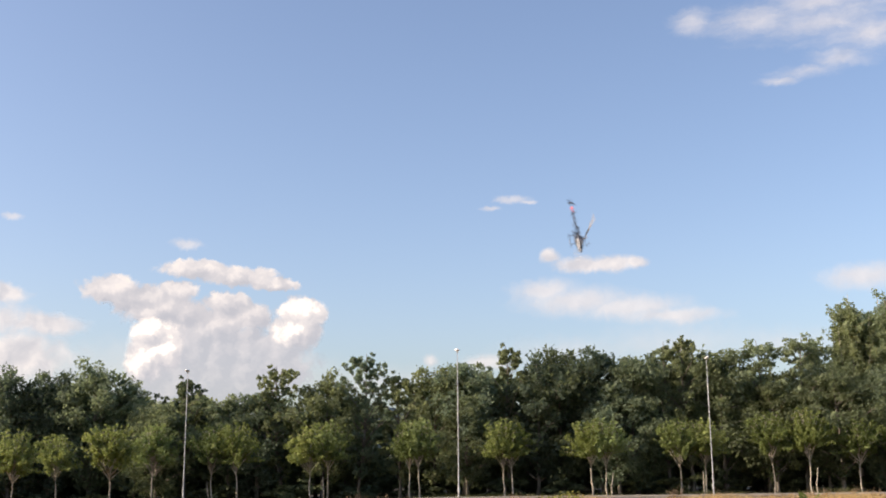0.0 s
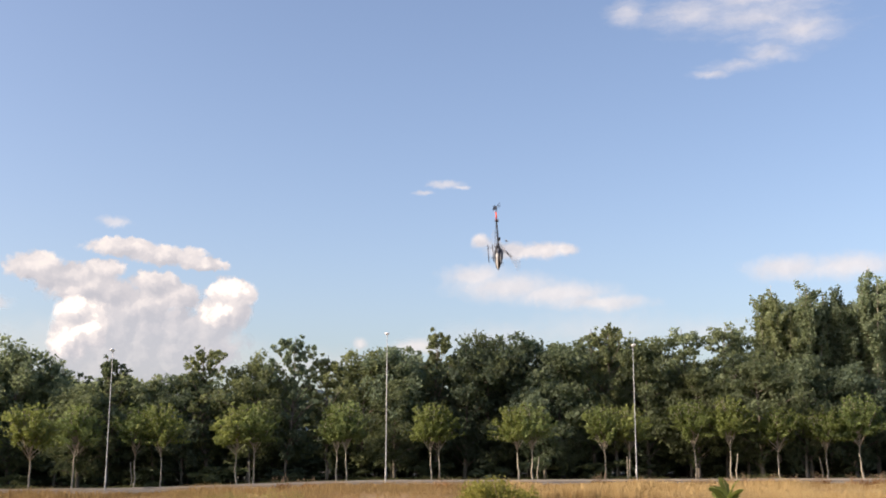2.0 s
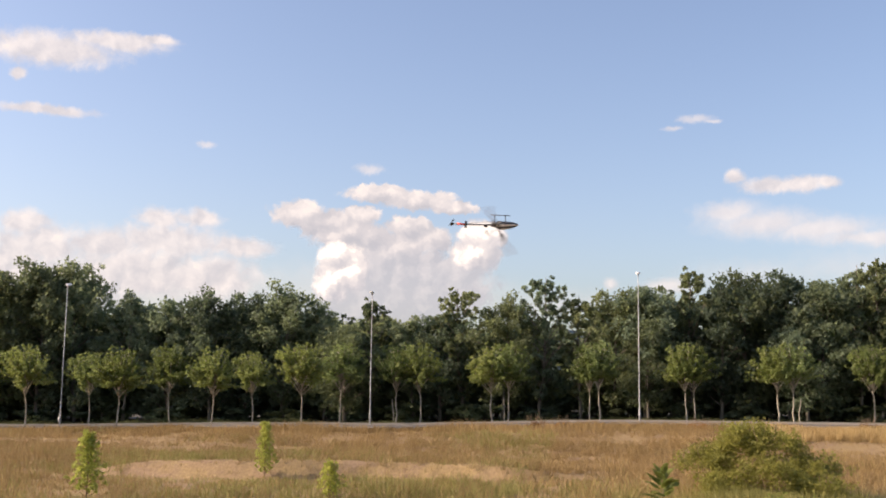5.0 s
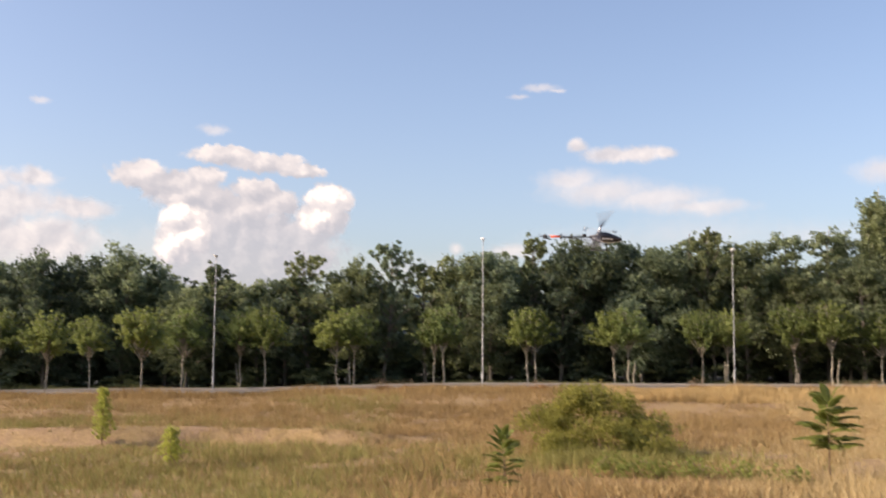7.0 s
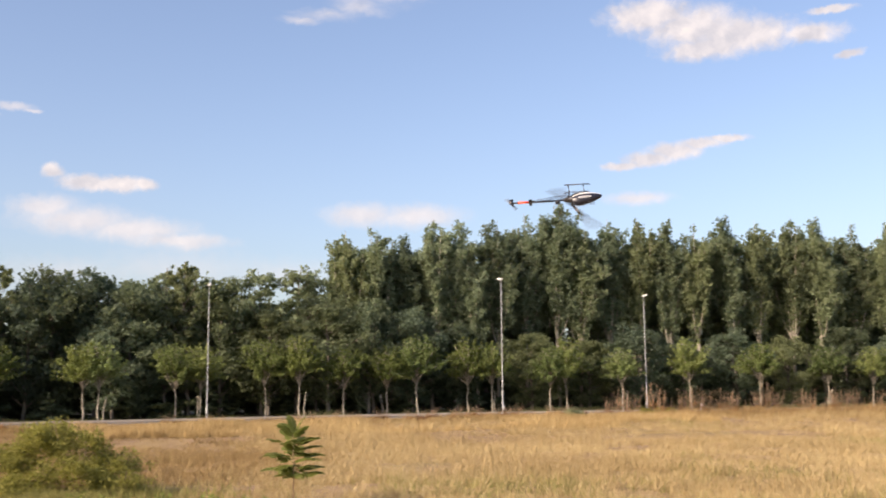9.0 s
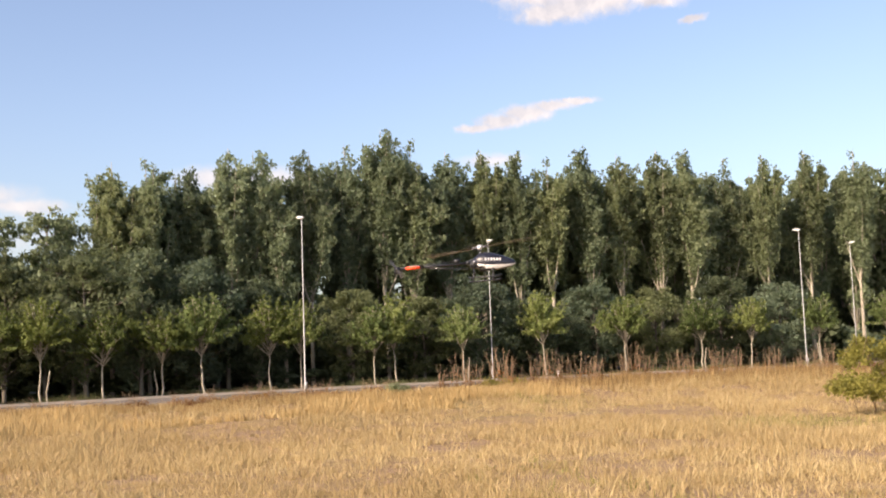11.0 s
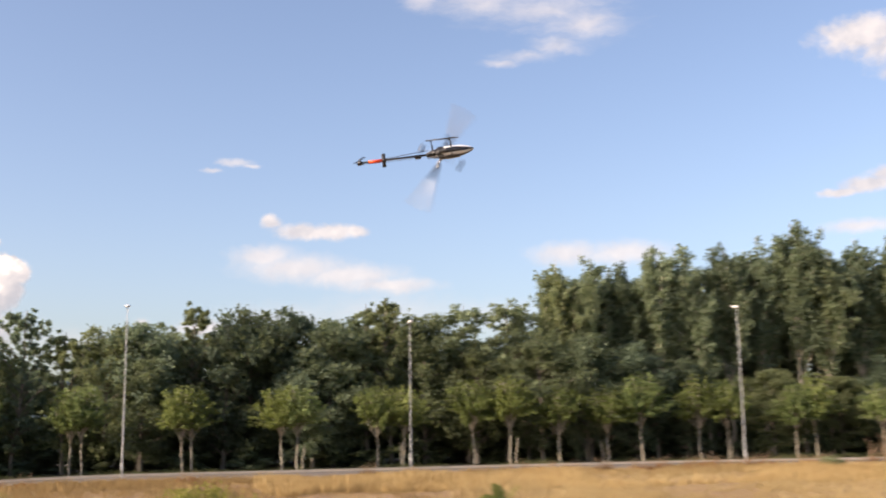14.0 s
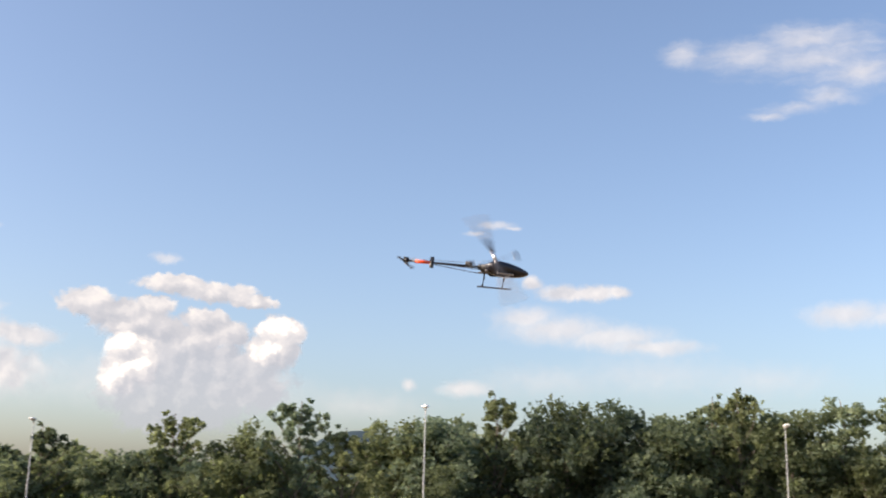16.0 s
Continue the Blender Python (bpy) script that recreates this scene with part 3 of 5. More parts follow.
def make_street_trees():
    rng = np.random.default_rng(8)
    for az in STREET_NEAR:
        x, y = placed(az, -0.9)
        plant_tree("street", x, y, 4.75 * rng.uniform(0.94, 1.05), rng, group="street trees along the road")
    for az in STREET_FAR:
        x, y = placed(az, 9.2 + rng.uniform(-0.3, 0.3))
        plant_tree("street", x, y, 5.2 * rng.uniform(0.9, 1.07), rng, group="street trees along the road")


prototypes()
make_woods()
make_thicket()
make_street_trees()
for ob, m in STORE:
    ob.matrix_world = m
for kind in PROTO:
    for i, (ob, h) in enumerate(PROTO[kind]):
        if (kind, i) not in USED:
            for c in list(ob.children):
                bpy.data.objects.remove(c)
            bpy.data.objects.remove(ob)

# ---------------------------------------------------------------- street lamps


def street_lamp():
    thing = new("street_lamp")
    part("pole", tube([(0, 0, -0.3), (0, 0, 0.9), (0, 0, 1.0), (0, 0, 4.7), (0, 0, 8.32)], [0.052, 0.052, 0.034, 0.027, 0.019], 12), M_POLE, thing)
    part("base_plate", box(-0.19, 0.19, -0.19, 0.19, -0.02, 0.03, 0.008), M_POLE, thing)
    part("access_door", box(-0.05, 0.05, -0.115, -0.10, 0.45, 0.75, 0.004), M_POLE, thing)
    part("arm", tube([(0, 0, 8.28), (0, 0.10, 8.39), (0, 0.28, 8.42)], [0.045, 0.04, 0.035], 8), M_POLE, thing)
    head = part("lamp_head", lathe([(0.0, 0.03, 0.02, 0), (0.03, 0.10, 0.05, 0), (0.2, 0.17, 0.075, 0.01), (0.45, 0.18, 0.08, 0.012), (0.62, 0.12, 0.055, 0.006), (0.68, 0.03, 0.02, 0)], 14), M_LAMP_HEAD, thing, "white lamp housing")
    head.matrix_local = pose(0, -0.12, 8.41, 0, -6, 90) @ Matrix.Diagonal((0.8, 0.8, 0.8, 1))
    cover = part("lamp_cover", lathe([(0.12, 0.02, 0.01, -0.055), (0.16, 0.10, 0.035, -0.055), (0.42, 0.12, 0.04, -0.055), (0.56, 0.03, 0.012, -0.05)], 12), M_LAMP_GLASS, head)
    return thing


def make_lamps():
    # x, y, turn of the head; near and far side of the road in turn
    spots = [(-30.75, 59.4, 0), (-14.3, 67.9, 180), (2.26, 60.8, 0), (18.0, 66.9, 180), (33.5, 57.1, 0), (49.5, 63.7, 180), (64.6, 52.7, 0), (76.2, 57.2, 180)]
    first = street_lamp()
    tagged(first, "tall galvanised street lamp with a white head", "street lamp", "street lamps along the road")
    for i, (x, y, a) in enumerate(spots):
        m = pose(x, y, road_z(x) - 0.02, 0, 0, a)
        if i == 0:
            first.matrix_world = m
        else:
            copy_thing(first, m)


make_lamps()

# ---------------------------------------------------------------- grass


def blades(rng, x, y, n_each, h, w, lean):
    """Bent blades of grass as loose three-cornered faces, n_each per tuft."""
    n = len(x)
    z = np.array([ground_z(float(a), float(b)) for a, b in zip(x, y)])
    tx = np.repeat(x, n_each) + rng.normal(0, 0.11, n * n_each)
    ty = np.repeat(y, n_each) + rng.normal(0, 0.11, n * n_each)
    tz = np.repeat(z, n_each) - 0.03
    hh = np.repeat(h, n_each) * rng.uniform(0.45, 1.15, n * n_each)
    a = rng.uniform(0, 2 * np.pi, n * n_each)
    ld = rng.uniform(0, 2 * np.pi, n * n_each)
    lr = hh * np.abs(rng.normal(0, lean, n * n_each))
    ww = w * rng.uniform(0.6, 1.4, n * n_each)
    dx, dy = np.cos(a) * ww / 2, np.sin(a) * ww / 2
    v = np.empty((n * n_each, 3, 3))
    v[:, 0] = np.stack([tx - dx, ty - dy, tz], 1)
    v[:, 1] = np.stack([tx + dx, ty + dy, tz], 1)
    v[:, 2] = np.stack([tx + np.cos(ld) * lr, ty + np.sin(ld) * lr, tz + hh], 1)
    return v.reshape(-1, 3)


def field_noise(x, y, s, k):
    return np.array([noise.noise((float(a) * s, float(b) * s, k)) for a, b in zip(x, y)])


def scatter(rng, n, power):
    """Places over the field, thinner with the distance."""
    r = 3.5 + 80 * rng.random(n) ** power
    az = np.radians(rng.uniform(-46, 66, n))
    x, y = r * np.sin(az), r * np.cos(az)
    edge = 60.6 - 0.0018 * (x + 5) ** 2
    ok = y < edge - 0.4
    return x[ok], y[ok]


def make_grass():
    rng = np.random.default_rng(3)
    x, y = scatter(rng, 170000, 0.66)
    thin = field_noise(x, y, 0.35, 9.0)
    worn = field_noise(x * 0.5, y, 0.26, 91.0) > 0.36 + rng.normal(0, 0.05, len(x))
    scarp = (np.abs(y - 34.0 - 1.2 * field_noise(x, y, 0.2, 81.0)) < 0.6) & (x > -15) & (x < -2.5)
    keep = ((thin > -0.28) | (rng.random(len(x)) < 0.25)) & (~worn | (rng.random(len(x)) < 0.5)) & (~scarp | (rng.random(len(x)) < 0.55))
    step = ((x - 1.0) / 6.0) ** 2 + ((y - 15.0 - 0.9 * field_noise(x, y, 0.35, 51.0)) / 0.8) ** 2 < 1
    keep &= ~step | (rng.random(len(x)) < 0.3)
    x, y = x[keep], y[keep]
    hn = field_noise(x, y, 0.13, 2.0)
    near = np.hypot(x, y) + 2.5 * field_noise(x, y, 0.25, 71.0) < 13.5
    scarp = scarp[keep]
    green = field_noise(x, y, 0.11, 14.0) + np.where(x < -2, 0.22 + 0.22 * (y < 30), -0.30 + 0.20 * (y < 26) * (x < 6)) - 0.012 * (y - 30)
    green += 0.8 * np.exp(-((x - 3.6) / 4.5) ** 2 - ((y - 26.0) / 4.5) ** 2)
    is_green = (green > 0.16 + rng.normal(0, 0.16, len(x))) & (rng.random(len(x)) < 0.7)
    h = 0.33 + 0.22 * hn + rng.normal(0, 0.06, len(x))
    h = np.clip(h * (0.85 + 0.75 * field_noise(x, y, 0.9, 61.0)), 0.10, 0.85)
    h = np.where(scarp, 0.24, h)
    bare = field_noise(x * 0.5, y, 0.26, 91.0) > 0.28
    h = np.where(bare, h * 0.6, h)
    is_green &= ~scarp
    d = ~is_green
    weed = d & (scarp | near & (rng.random(len(x)) < 0.75) | (rng.random(len(x)) < 0.12))
    h = np.where(weed & near, h * 0.95, h)
    me = quick_mesh("dry_weeds", blades(rng, x[weed], y[weed], 9, h[weed], 0.018, 0.8), 3, M_WEED)
    tagged(new("dry_weeds", me), "brownish olive weeds growing through the dry grass", "weeds", kind="stuff")
    d &= ~weed
    gold = d & (x + 3.5 * field_noise(x, y, 0.12, 50.0) + rng.normal(0, 1.2, len(x)) > 0.30 * y)
    d &= ~gold
    me = quick_mesh("golden_grass", blades(rng, x[gold], y[gold], 7, h[gold], 0.024, 0.9), 3, M_GOLD)
    tagged(new("golden_grass", me), "pale golden dry grass covering the open field", "grass", kind="stuff")
    me = quick_mesh("dry_grass", blades(rng, x[d], y[d], 8, h[d], 0.020, 0.85), 3, M_DRY)
    tagged(new("dry_grass", me), "brownish dry grass covering the field", "grass", kind="stuff")
    me = quick_mesh("green_grass", blades(rng, x[is_green], y[is_green], 8, h[is_green] * 0.9, 0.024, 0.7), 3, M_GREEN)
    tagged(new("green_grass", me), "patches of greener grass among the dry field", "grass", kind="stuff")
    # rank weeds round the bramble
    a, r = rng.uniform(0, 2 * np.pi, 900), np.abs(rng.normal(0, 1.0, 900))
    x, y = 4.1 + np.cos(a) * r * 1.9, 26.6 + np.sin(a) * r * 1.5
    h = np.clip(0.42 + 0.25 * field_noise(x, y, 0.8, 17.0), 0.15, 0.75)
    me = quick_mesh("rank_weeds", blades(rng, x, y, 9, h, 0.026, 0.5), 3, M_GREEN)
    tagged(new("rank_weeds", me), "rank olive weeds round the foot of the bramble", "weeds", kind="stuff")
    # taller tufts along the verge
    x = rng.uniform(-60, 85, 8000)
    y = 60.6 - 0.0018 * (x + 5) ** 2 - np.abs(rng.normal(0, 2.2, len(x))) - 0.5
    h = np.clip(0.34 + 0.4 * field_noise(x, y, 0.22, 31.0) + 0.08 * (x < 0) + 0.25 * (x > 44), 0.07, 0.7)
    me = quick_mesh("verge_grass", blades(rng, x, y, 8, h, 0.035, 0.28), 3, M_DRY)
    tagged(new("verge_grass", me), "tall straw-coloured grass along the road verge", "grass", kind="stuff")
    # a belt of tall orange-gold grass before the road
    x = rng.uniform(8, 44, 5200)
    y = 60.6 - 0.0018 * (x + 5) ** 2 - rng.uniform(2.5, 9, len(x))
    keep = field_noise(x, y, 0.14, 77.0) > -0.12
    x, y = x[keep], y[keep]
    h = np.clip(0.42 + 0.3 * field_noise(x, y, 0.3, 78.0), 0.15, 0.7)
    me = quick_mesh("orange_grass", blades(rng, x, y, 8, h, 0.032, 0.3), 3, M_ORANGE_GRASS)
    tagged(new("orange_grass", me), "belt of tall orange-gold grass before the road", "grass", kind="stuff")
    # undergrowth at the foot of the wood, its green dimmed in place of shade
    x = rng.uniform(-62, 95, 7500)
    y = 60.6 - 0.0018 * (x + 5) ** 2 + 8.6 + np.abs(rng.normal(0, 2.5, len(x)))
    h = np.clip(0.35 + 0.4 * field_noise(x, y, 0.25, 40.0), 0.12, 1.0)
    me = quick_mesh("wood_undergrowth", blades(rng, x, y, 7, h, 0.05, 0.5), 3, M_LEAF_UNDER_SHADE)
    tagged(new("wood_undergrowth", me), "low green undergrowth, darkened for shade, at the foot of the wood", "undergrowth", kind="stuff")


make_grass()

# ---------------------------------------------------------------- plants of the field


def spot(az, dist):
    a = radians(az)
    x, y = dist * math.sin(a), dist * math.cos(a)
    return x, y, ground_z(x, y)


def sapling(seed, H, R, leaves, name="sapling"):
    """A slim upright young tree, leafy from near the ground."""
    rng = np.random.default_rng(seed)
    thing = new(name)
    stem, clumps = [], []
    stem.append(tube([(0, 0, -0.1), (0.02, 0.01, H * 0.5), (0.0, 0.03, H)], [0.016, 0.011, 0.004], 6))
    for i in range(44):
        s = i / 43
        z = H * (0.06 + 0.86 * s)
        a = 2.4 * i
        r = R * (1.15 - 0.85 * s) * rng.uniform(0.55, 1.05)
        q = Vector((math.cos(a) * r, math.sin(a) * r, min(H * 1.04, z + r * 0.9)))
        stem.append(tube([(0, 0, z), q], [0.006, 0.002], 4))
        clumps.append((q, 0.075))
        clumps.append((Vector((0, 0, z)).lerp(q, 0.5), 0.085))
    part("stem", merged(stem), M_TWIG, thing)
    cr = new("foliage", quick_mesh("foliage", leaf_tris(rng, crown_points(rng, clumps, leaves), 0.075), 3, M_LEAF_BRIGHT))
    cr.parent = thing
    return thing


def frond(rng, length, pairs):
    """A feather-shaped leaf: a drooping rib with paired leaflets, along +x."""
    v, f = [], []
    pts = [Vector((length * s, 0, 0.30 * length * s - 0.42 * length * s * s)) for s in [i / 8 for i in range(9)]]
    a, b = tube(pts, [0.006 * (1 - 0.8 * i / 8) for i in range(9)], 4)
    v += a
    f += b
    for i in range(pairs):
        s = 0.18 + 0.8 * i / (pairs - 1)
        p = Vector((length * s, 0, 0.30 * length * s - 0.42 * length * s * s))
        ln = length * 0.36 * math.sin(math.pi * (0.25 + 0.6 * s)) * rng.uniform(0.85, 1.15)
        for side in (-1, 1):
            d = Vector((0.55, side * 0.85, -0.25 + rng.normal(0, 0.08))).normalized()
            w = Vector((0.8, -side * 0.5, 0)).normalized() * ln * 0.33
            o = len(v)
            v += [p, p + d * ln * 0.4 + w + Vector((0, 0, 0.01)), p + d * ln, p + d * ln * 0.4 - w + Vector((0, 0, 0.01))]
            f.append((o, o + 1, o + 2, o + 3))
    return v, f


def feather_plant(seed, H, fronds, first):
    """A young tree of heaven: a thin stem with long feather-shaped leaves."""
    rng = np.random.default_rng(seed)
    thing = new("tree_of_heaven_sapling")
    part("stem", tube([(0, 0, -0.1), (0.02, 0.0, H * 0.4), (-0.01, 0.02, H * 0.93)], [0.022, 0.016, 0.008], 7), M_TWIG, thing)
    for i in range(fronds):
        s = i / (fronds - 1)
        z = H * (first + (0.93 - first) * s)
        ob = part("frond", frond(rng, (0.34 + 0.30 * math.sin(math.pi * (0.3 + 0.6 * s))) * H * 0.62, 10), M_LEAF_FEATHER, thing, smooth=False)
        ob.matrix_local = pose(0, 0, z, rng.uniform(-20, 20), -4 - 50 * s * s + rng.uniform(-16, 16), 137.5 * i + rng.uniform(-28, 28))
    return thing


def mound(name, seed, lobes, leaves, size, leaf, canes=14):
    """A bramble mound of overlapping leafy lobes with arching canes. lobes: (x, y, z, radius)."""
    rng = np.random.default_rng(seed)
    thing = new(name)
    clumps = []
    for x, y, z, r in lobes:
        for _ in range(int(10 + 22 * r)):
            d = rng.normal(size=3)
            d /= np.linalg.norm(d)
            d[2] = abs(d[2])
            d *= rng.uniform(0.65, 1.0)
            clumps.append((Vector((x + d[0] * r, y + d[1] * r, max(0.06, z + d[2] * r * 0.8))), 0.26 * rng.uniform(0.7, 1.3)))
    stems = []
    for _ in range(canes):
        x, y, z, r = lobes[int(rng.integers(len(lobes)))]
        a = rng.uniform(0, 6.283)
        p0 = Vector((x, y, -0.05))
        p2 = Vector((x + math.cos(a) * r * 1.25, y + math.sin(a) * r * 1.25, max(0.1, z * 0.8 + r * rng.uniform(0.2, 0.8))))
        p1 = p0.lerp(p2, 0.5) + Vector((0, 0, z * 0.6 + r * 0.6))
        stems.append(tube([p0, p1, p2], [0.012, 0.009, 0.004], 4))
        clumps.append((p2, 0.14))
    tagged(part("cane", merged(stems), M_TWIG, thing), kind="stuff")
    cr = new("foliage", quick_mesh("foliage", leaf_tris(rng, crown_points(rng, clumps, leaves), size), 3, leaf))
    cr.parent = thing
    return thing


def twig_clump(seed, H, n, leafy):
    """A stand of dry upright stems with some rust-coloured weed at its foot."""
    rng = np.random.default_rng(seed)
    thing = new("dry_weed_clump")
    st, clumps = [], []
    for _ in range(n):
        a, r = rng.uniform(0, 6.283), rng.uniform(0, 0.55)
        p = Vector((math.cos(a) * r, math.sin(a) * r, -0.05))
        h = H * rng.uniform(0.55, 1.0)
        q = p + Vector((rng.normal(0, 0.22), rng.normal(0, 0.22), h))
        m = p.lerp(q, 0.5) + Vector(rng.normal(0, 0.05, 3))
        st.append(tube([p, m, q], [0.016, 0.012, 0.005], 4))
        for _ in range(2):
            s = m.lerp(q, rng.uniform(0, 0.8))
            st.append(tube([s, s + Vector((rng.normal(0, 0.16), rng.normal(0, 0.16), rng.uniform(0.12, 0.4)))], [0.008, 0.003], 4))
        clumps.append((p + Vector((0, 0, rng.uniform(0.1, H * 0.4))), 0.22))
    tagged(part("stem", merged(st), M_TWIG, thing), kind="stuff")
    if leafy:
        cr = new("foliage", quick_mesh("foliage", leaf_quads(rng, crown_points(rng, clumps, leafy), 0.085), 4, M_LEAF_RUST))
        cr.parent = thing
    return thing


def make_field_plants():
    for seed, az, d, H, R, n in ((1, -25.95, 27.8, 1.75, 0.46, 1900), (2, -17.25, 34.5, 1.78, 0.36, 1500), (3, -13.85, 27.5, 1.0, 0.34, 560)):
        t = sapling(seed, H, R, n)
        t.matrix_world = pose(*spot(az, d), 0, 0, 40 * seed)
        tagged(t, "slim bright green sapling standing in dry grass", "sapling", "saplings in the field")
    t = feather_plant(4, 1.12, 32, 0.08)
    t.matrix_world = pose(*spot(3.25, 21.5))
    tagged(t, "low young tree of heaven with feathery leaves", "sapling")
    t = feather_plant(5, 1.72, 30, 0.34)
    t.matrix_world = pose(*spot(19.5, 24.8), 0, 0, 70)
    tagged(t, "young tree of heaven with bare stem and feathery leaves", "sapling")
    x, y, z = spot(8.05, 28.5)
    t = mound("bramble_bush", 6, [(-1.2, 0.2, 0.6, 0.8), (-0.3, 0.4, 1.1, 0.95), (0.4, 0.3, 1.05, 0.9), (1.25, 0.1, 0.5, 0.8), (0.1, -0.8, 0.40, 0.85), (-1.0, -0.9, 0.2, 0.6), (1.2, -1.0, 0.15, 0.6)], 24000, 0.066, M_LEAF_BRAMBLE, 22)
    t.matrix_world = pose(x, y, z)
    tagged(t, "large olive green bramble mound in the dry field", "bush")
    x, y, z = spot(13.0, 23.5)
    t = mound("trailing_bramble", 7, [(-1.6, 0.3, 0.1, 0.40), (-0.8, 0.1, 0.10, 0.34), (0.0, -0.2, 0.08, 0.36), (0.9, -0.4, 0.05, 0.32), (1.7, -0.8, 0.03, 0.30)], 1700, 0.075, M_LEAF_FEATHER, 18)
    t.matrix_world = pose(x, y, z)
    tagged(t, "low trailing bramble creeping through dry grass", "bush")
    x, y = placed(33.9, -2.2)
    t = mound("small_bush", 8, [(0, 0, 0.15, 0.45), (0.5, 0.1, 0.1, 0.35)], 1300, 0.09, M_LEAF_DARK, 6)
    t.matrix_world = pose(x, y, ground_z(x, y))
    tagged(t, "small dark green bush by the road verge", "bush")
    x, y = placed(38.5, -2.0)
    t = mound("low_bush", 9, [(-1.1, 0, 0.05, 0.4), (-0.3, 0.1, 0.08, 0.45), (0.7, 0, 0.06, 0.42)], 1700, 0.09, M_LEAF_BRAMBLE, 8)
    t.matrix_world = pose(x, y, ground_z(x, y))
    tagged(t, "low grey-green bush by the road verge", "bush")
    x, y, z = spot(52.1, 57.7)
    t = mound("roadside_bush", 10, [(-1.3, 0, 0.8, 1.0), (0.2, 0.3, 1.7, 1.35), (1.5, 0, 1.0, 1.1), (0.1, -0.9, 0.6, 1.2)], 9000, 0.12, M_LEAF_BRAMBLE, 12)
    t.matrix_world = pose(x, y, z)
    tagged(t, "tall brownish green bush standing in the field", "bush")
    x, y = placed(40.6, -1.0)
    t = new("marker_post")
    part("post", box(-0.06, 0.06, -0.05, 0.05, -0.1, 0.72, 0.015), M_WHITE, t)
    part("post_cap", box(-0.07, 0.07, -0.06, 0.06, 0.72, 0.76, 0.01), M_KERB, t)
    t.matrix_world = pose(x, y, ground_z(x, y))
    tagged(t, "short white marker post on the road verge", "marker post")
    rng = np.random.default_rng(12)
    kinds = [twig_clump(20, 1.7, 16, 260), twig_clump(21, 2.0, 12, 90), twig_clump(22, 0.75, 12, 420)]
    seen, late = set(), []
    spots = [*[(35.5 + 0.52 * i, (2, 0, 1, 0, 2, 1, 0)[i % 7]) for i in range(36)],
             (19.6, 2), (20.5, 2), (21.6, 2), (22.6, 2), (15.4, 2), (13.2, 2), (5.2, 2), (-1.9, 2), (-3.2, 2), (24, 2), *[(25.5 + 0.62 * i, 2) for i in range(15) if i % 4 != 3]]
    for az, k in spots:
        x, y = placed(az, -1.4 + rng.uniform(-0.6, 0.5))
        m = scaled(x, y, ground_z(x, y), rng.uniform(0, 360), rng.uniform(0.8, 1.25), rng.uniform(0.8, 1.15))
        if k in seen:
            copy_thing(kinds[k], m)
        else:
            seen.add(k)
            tagged(kinds[k], ("dry brown stems with rusty weed by the road", "tall bare dry stems by the road", "rust-coloured weed clump on the road verge")[k], "weeds", "dry weeds along the verge")
            late.append((kinds[k], m))
    for t, m in late:
        t.matrix_world = m


make_field_plants()

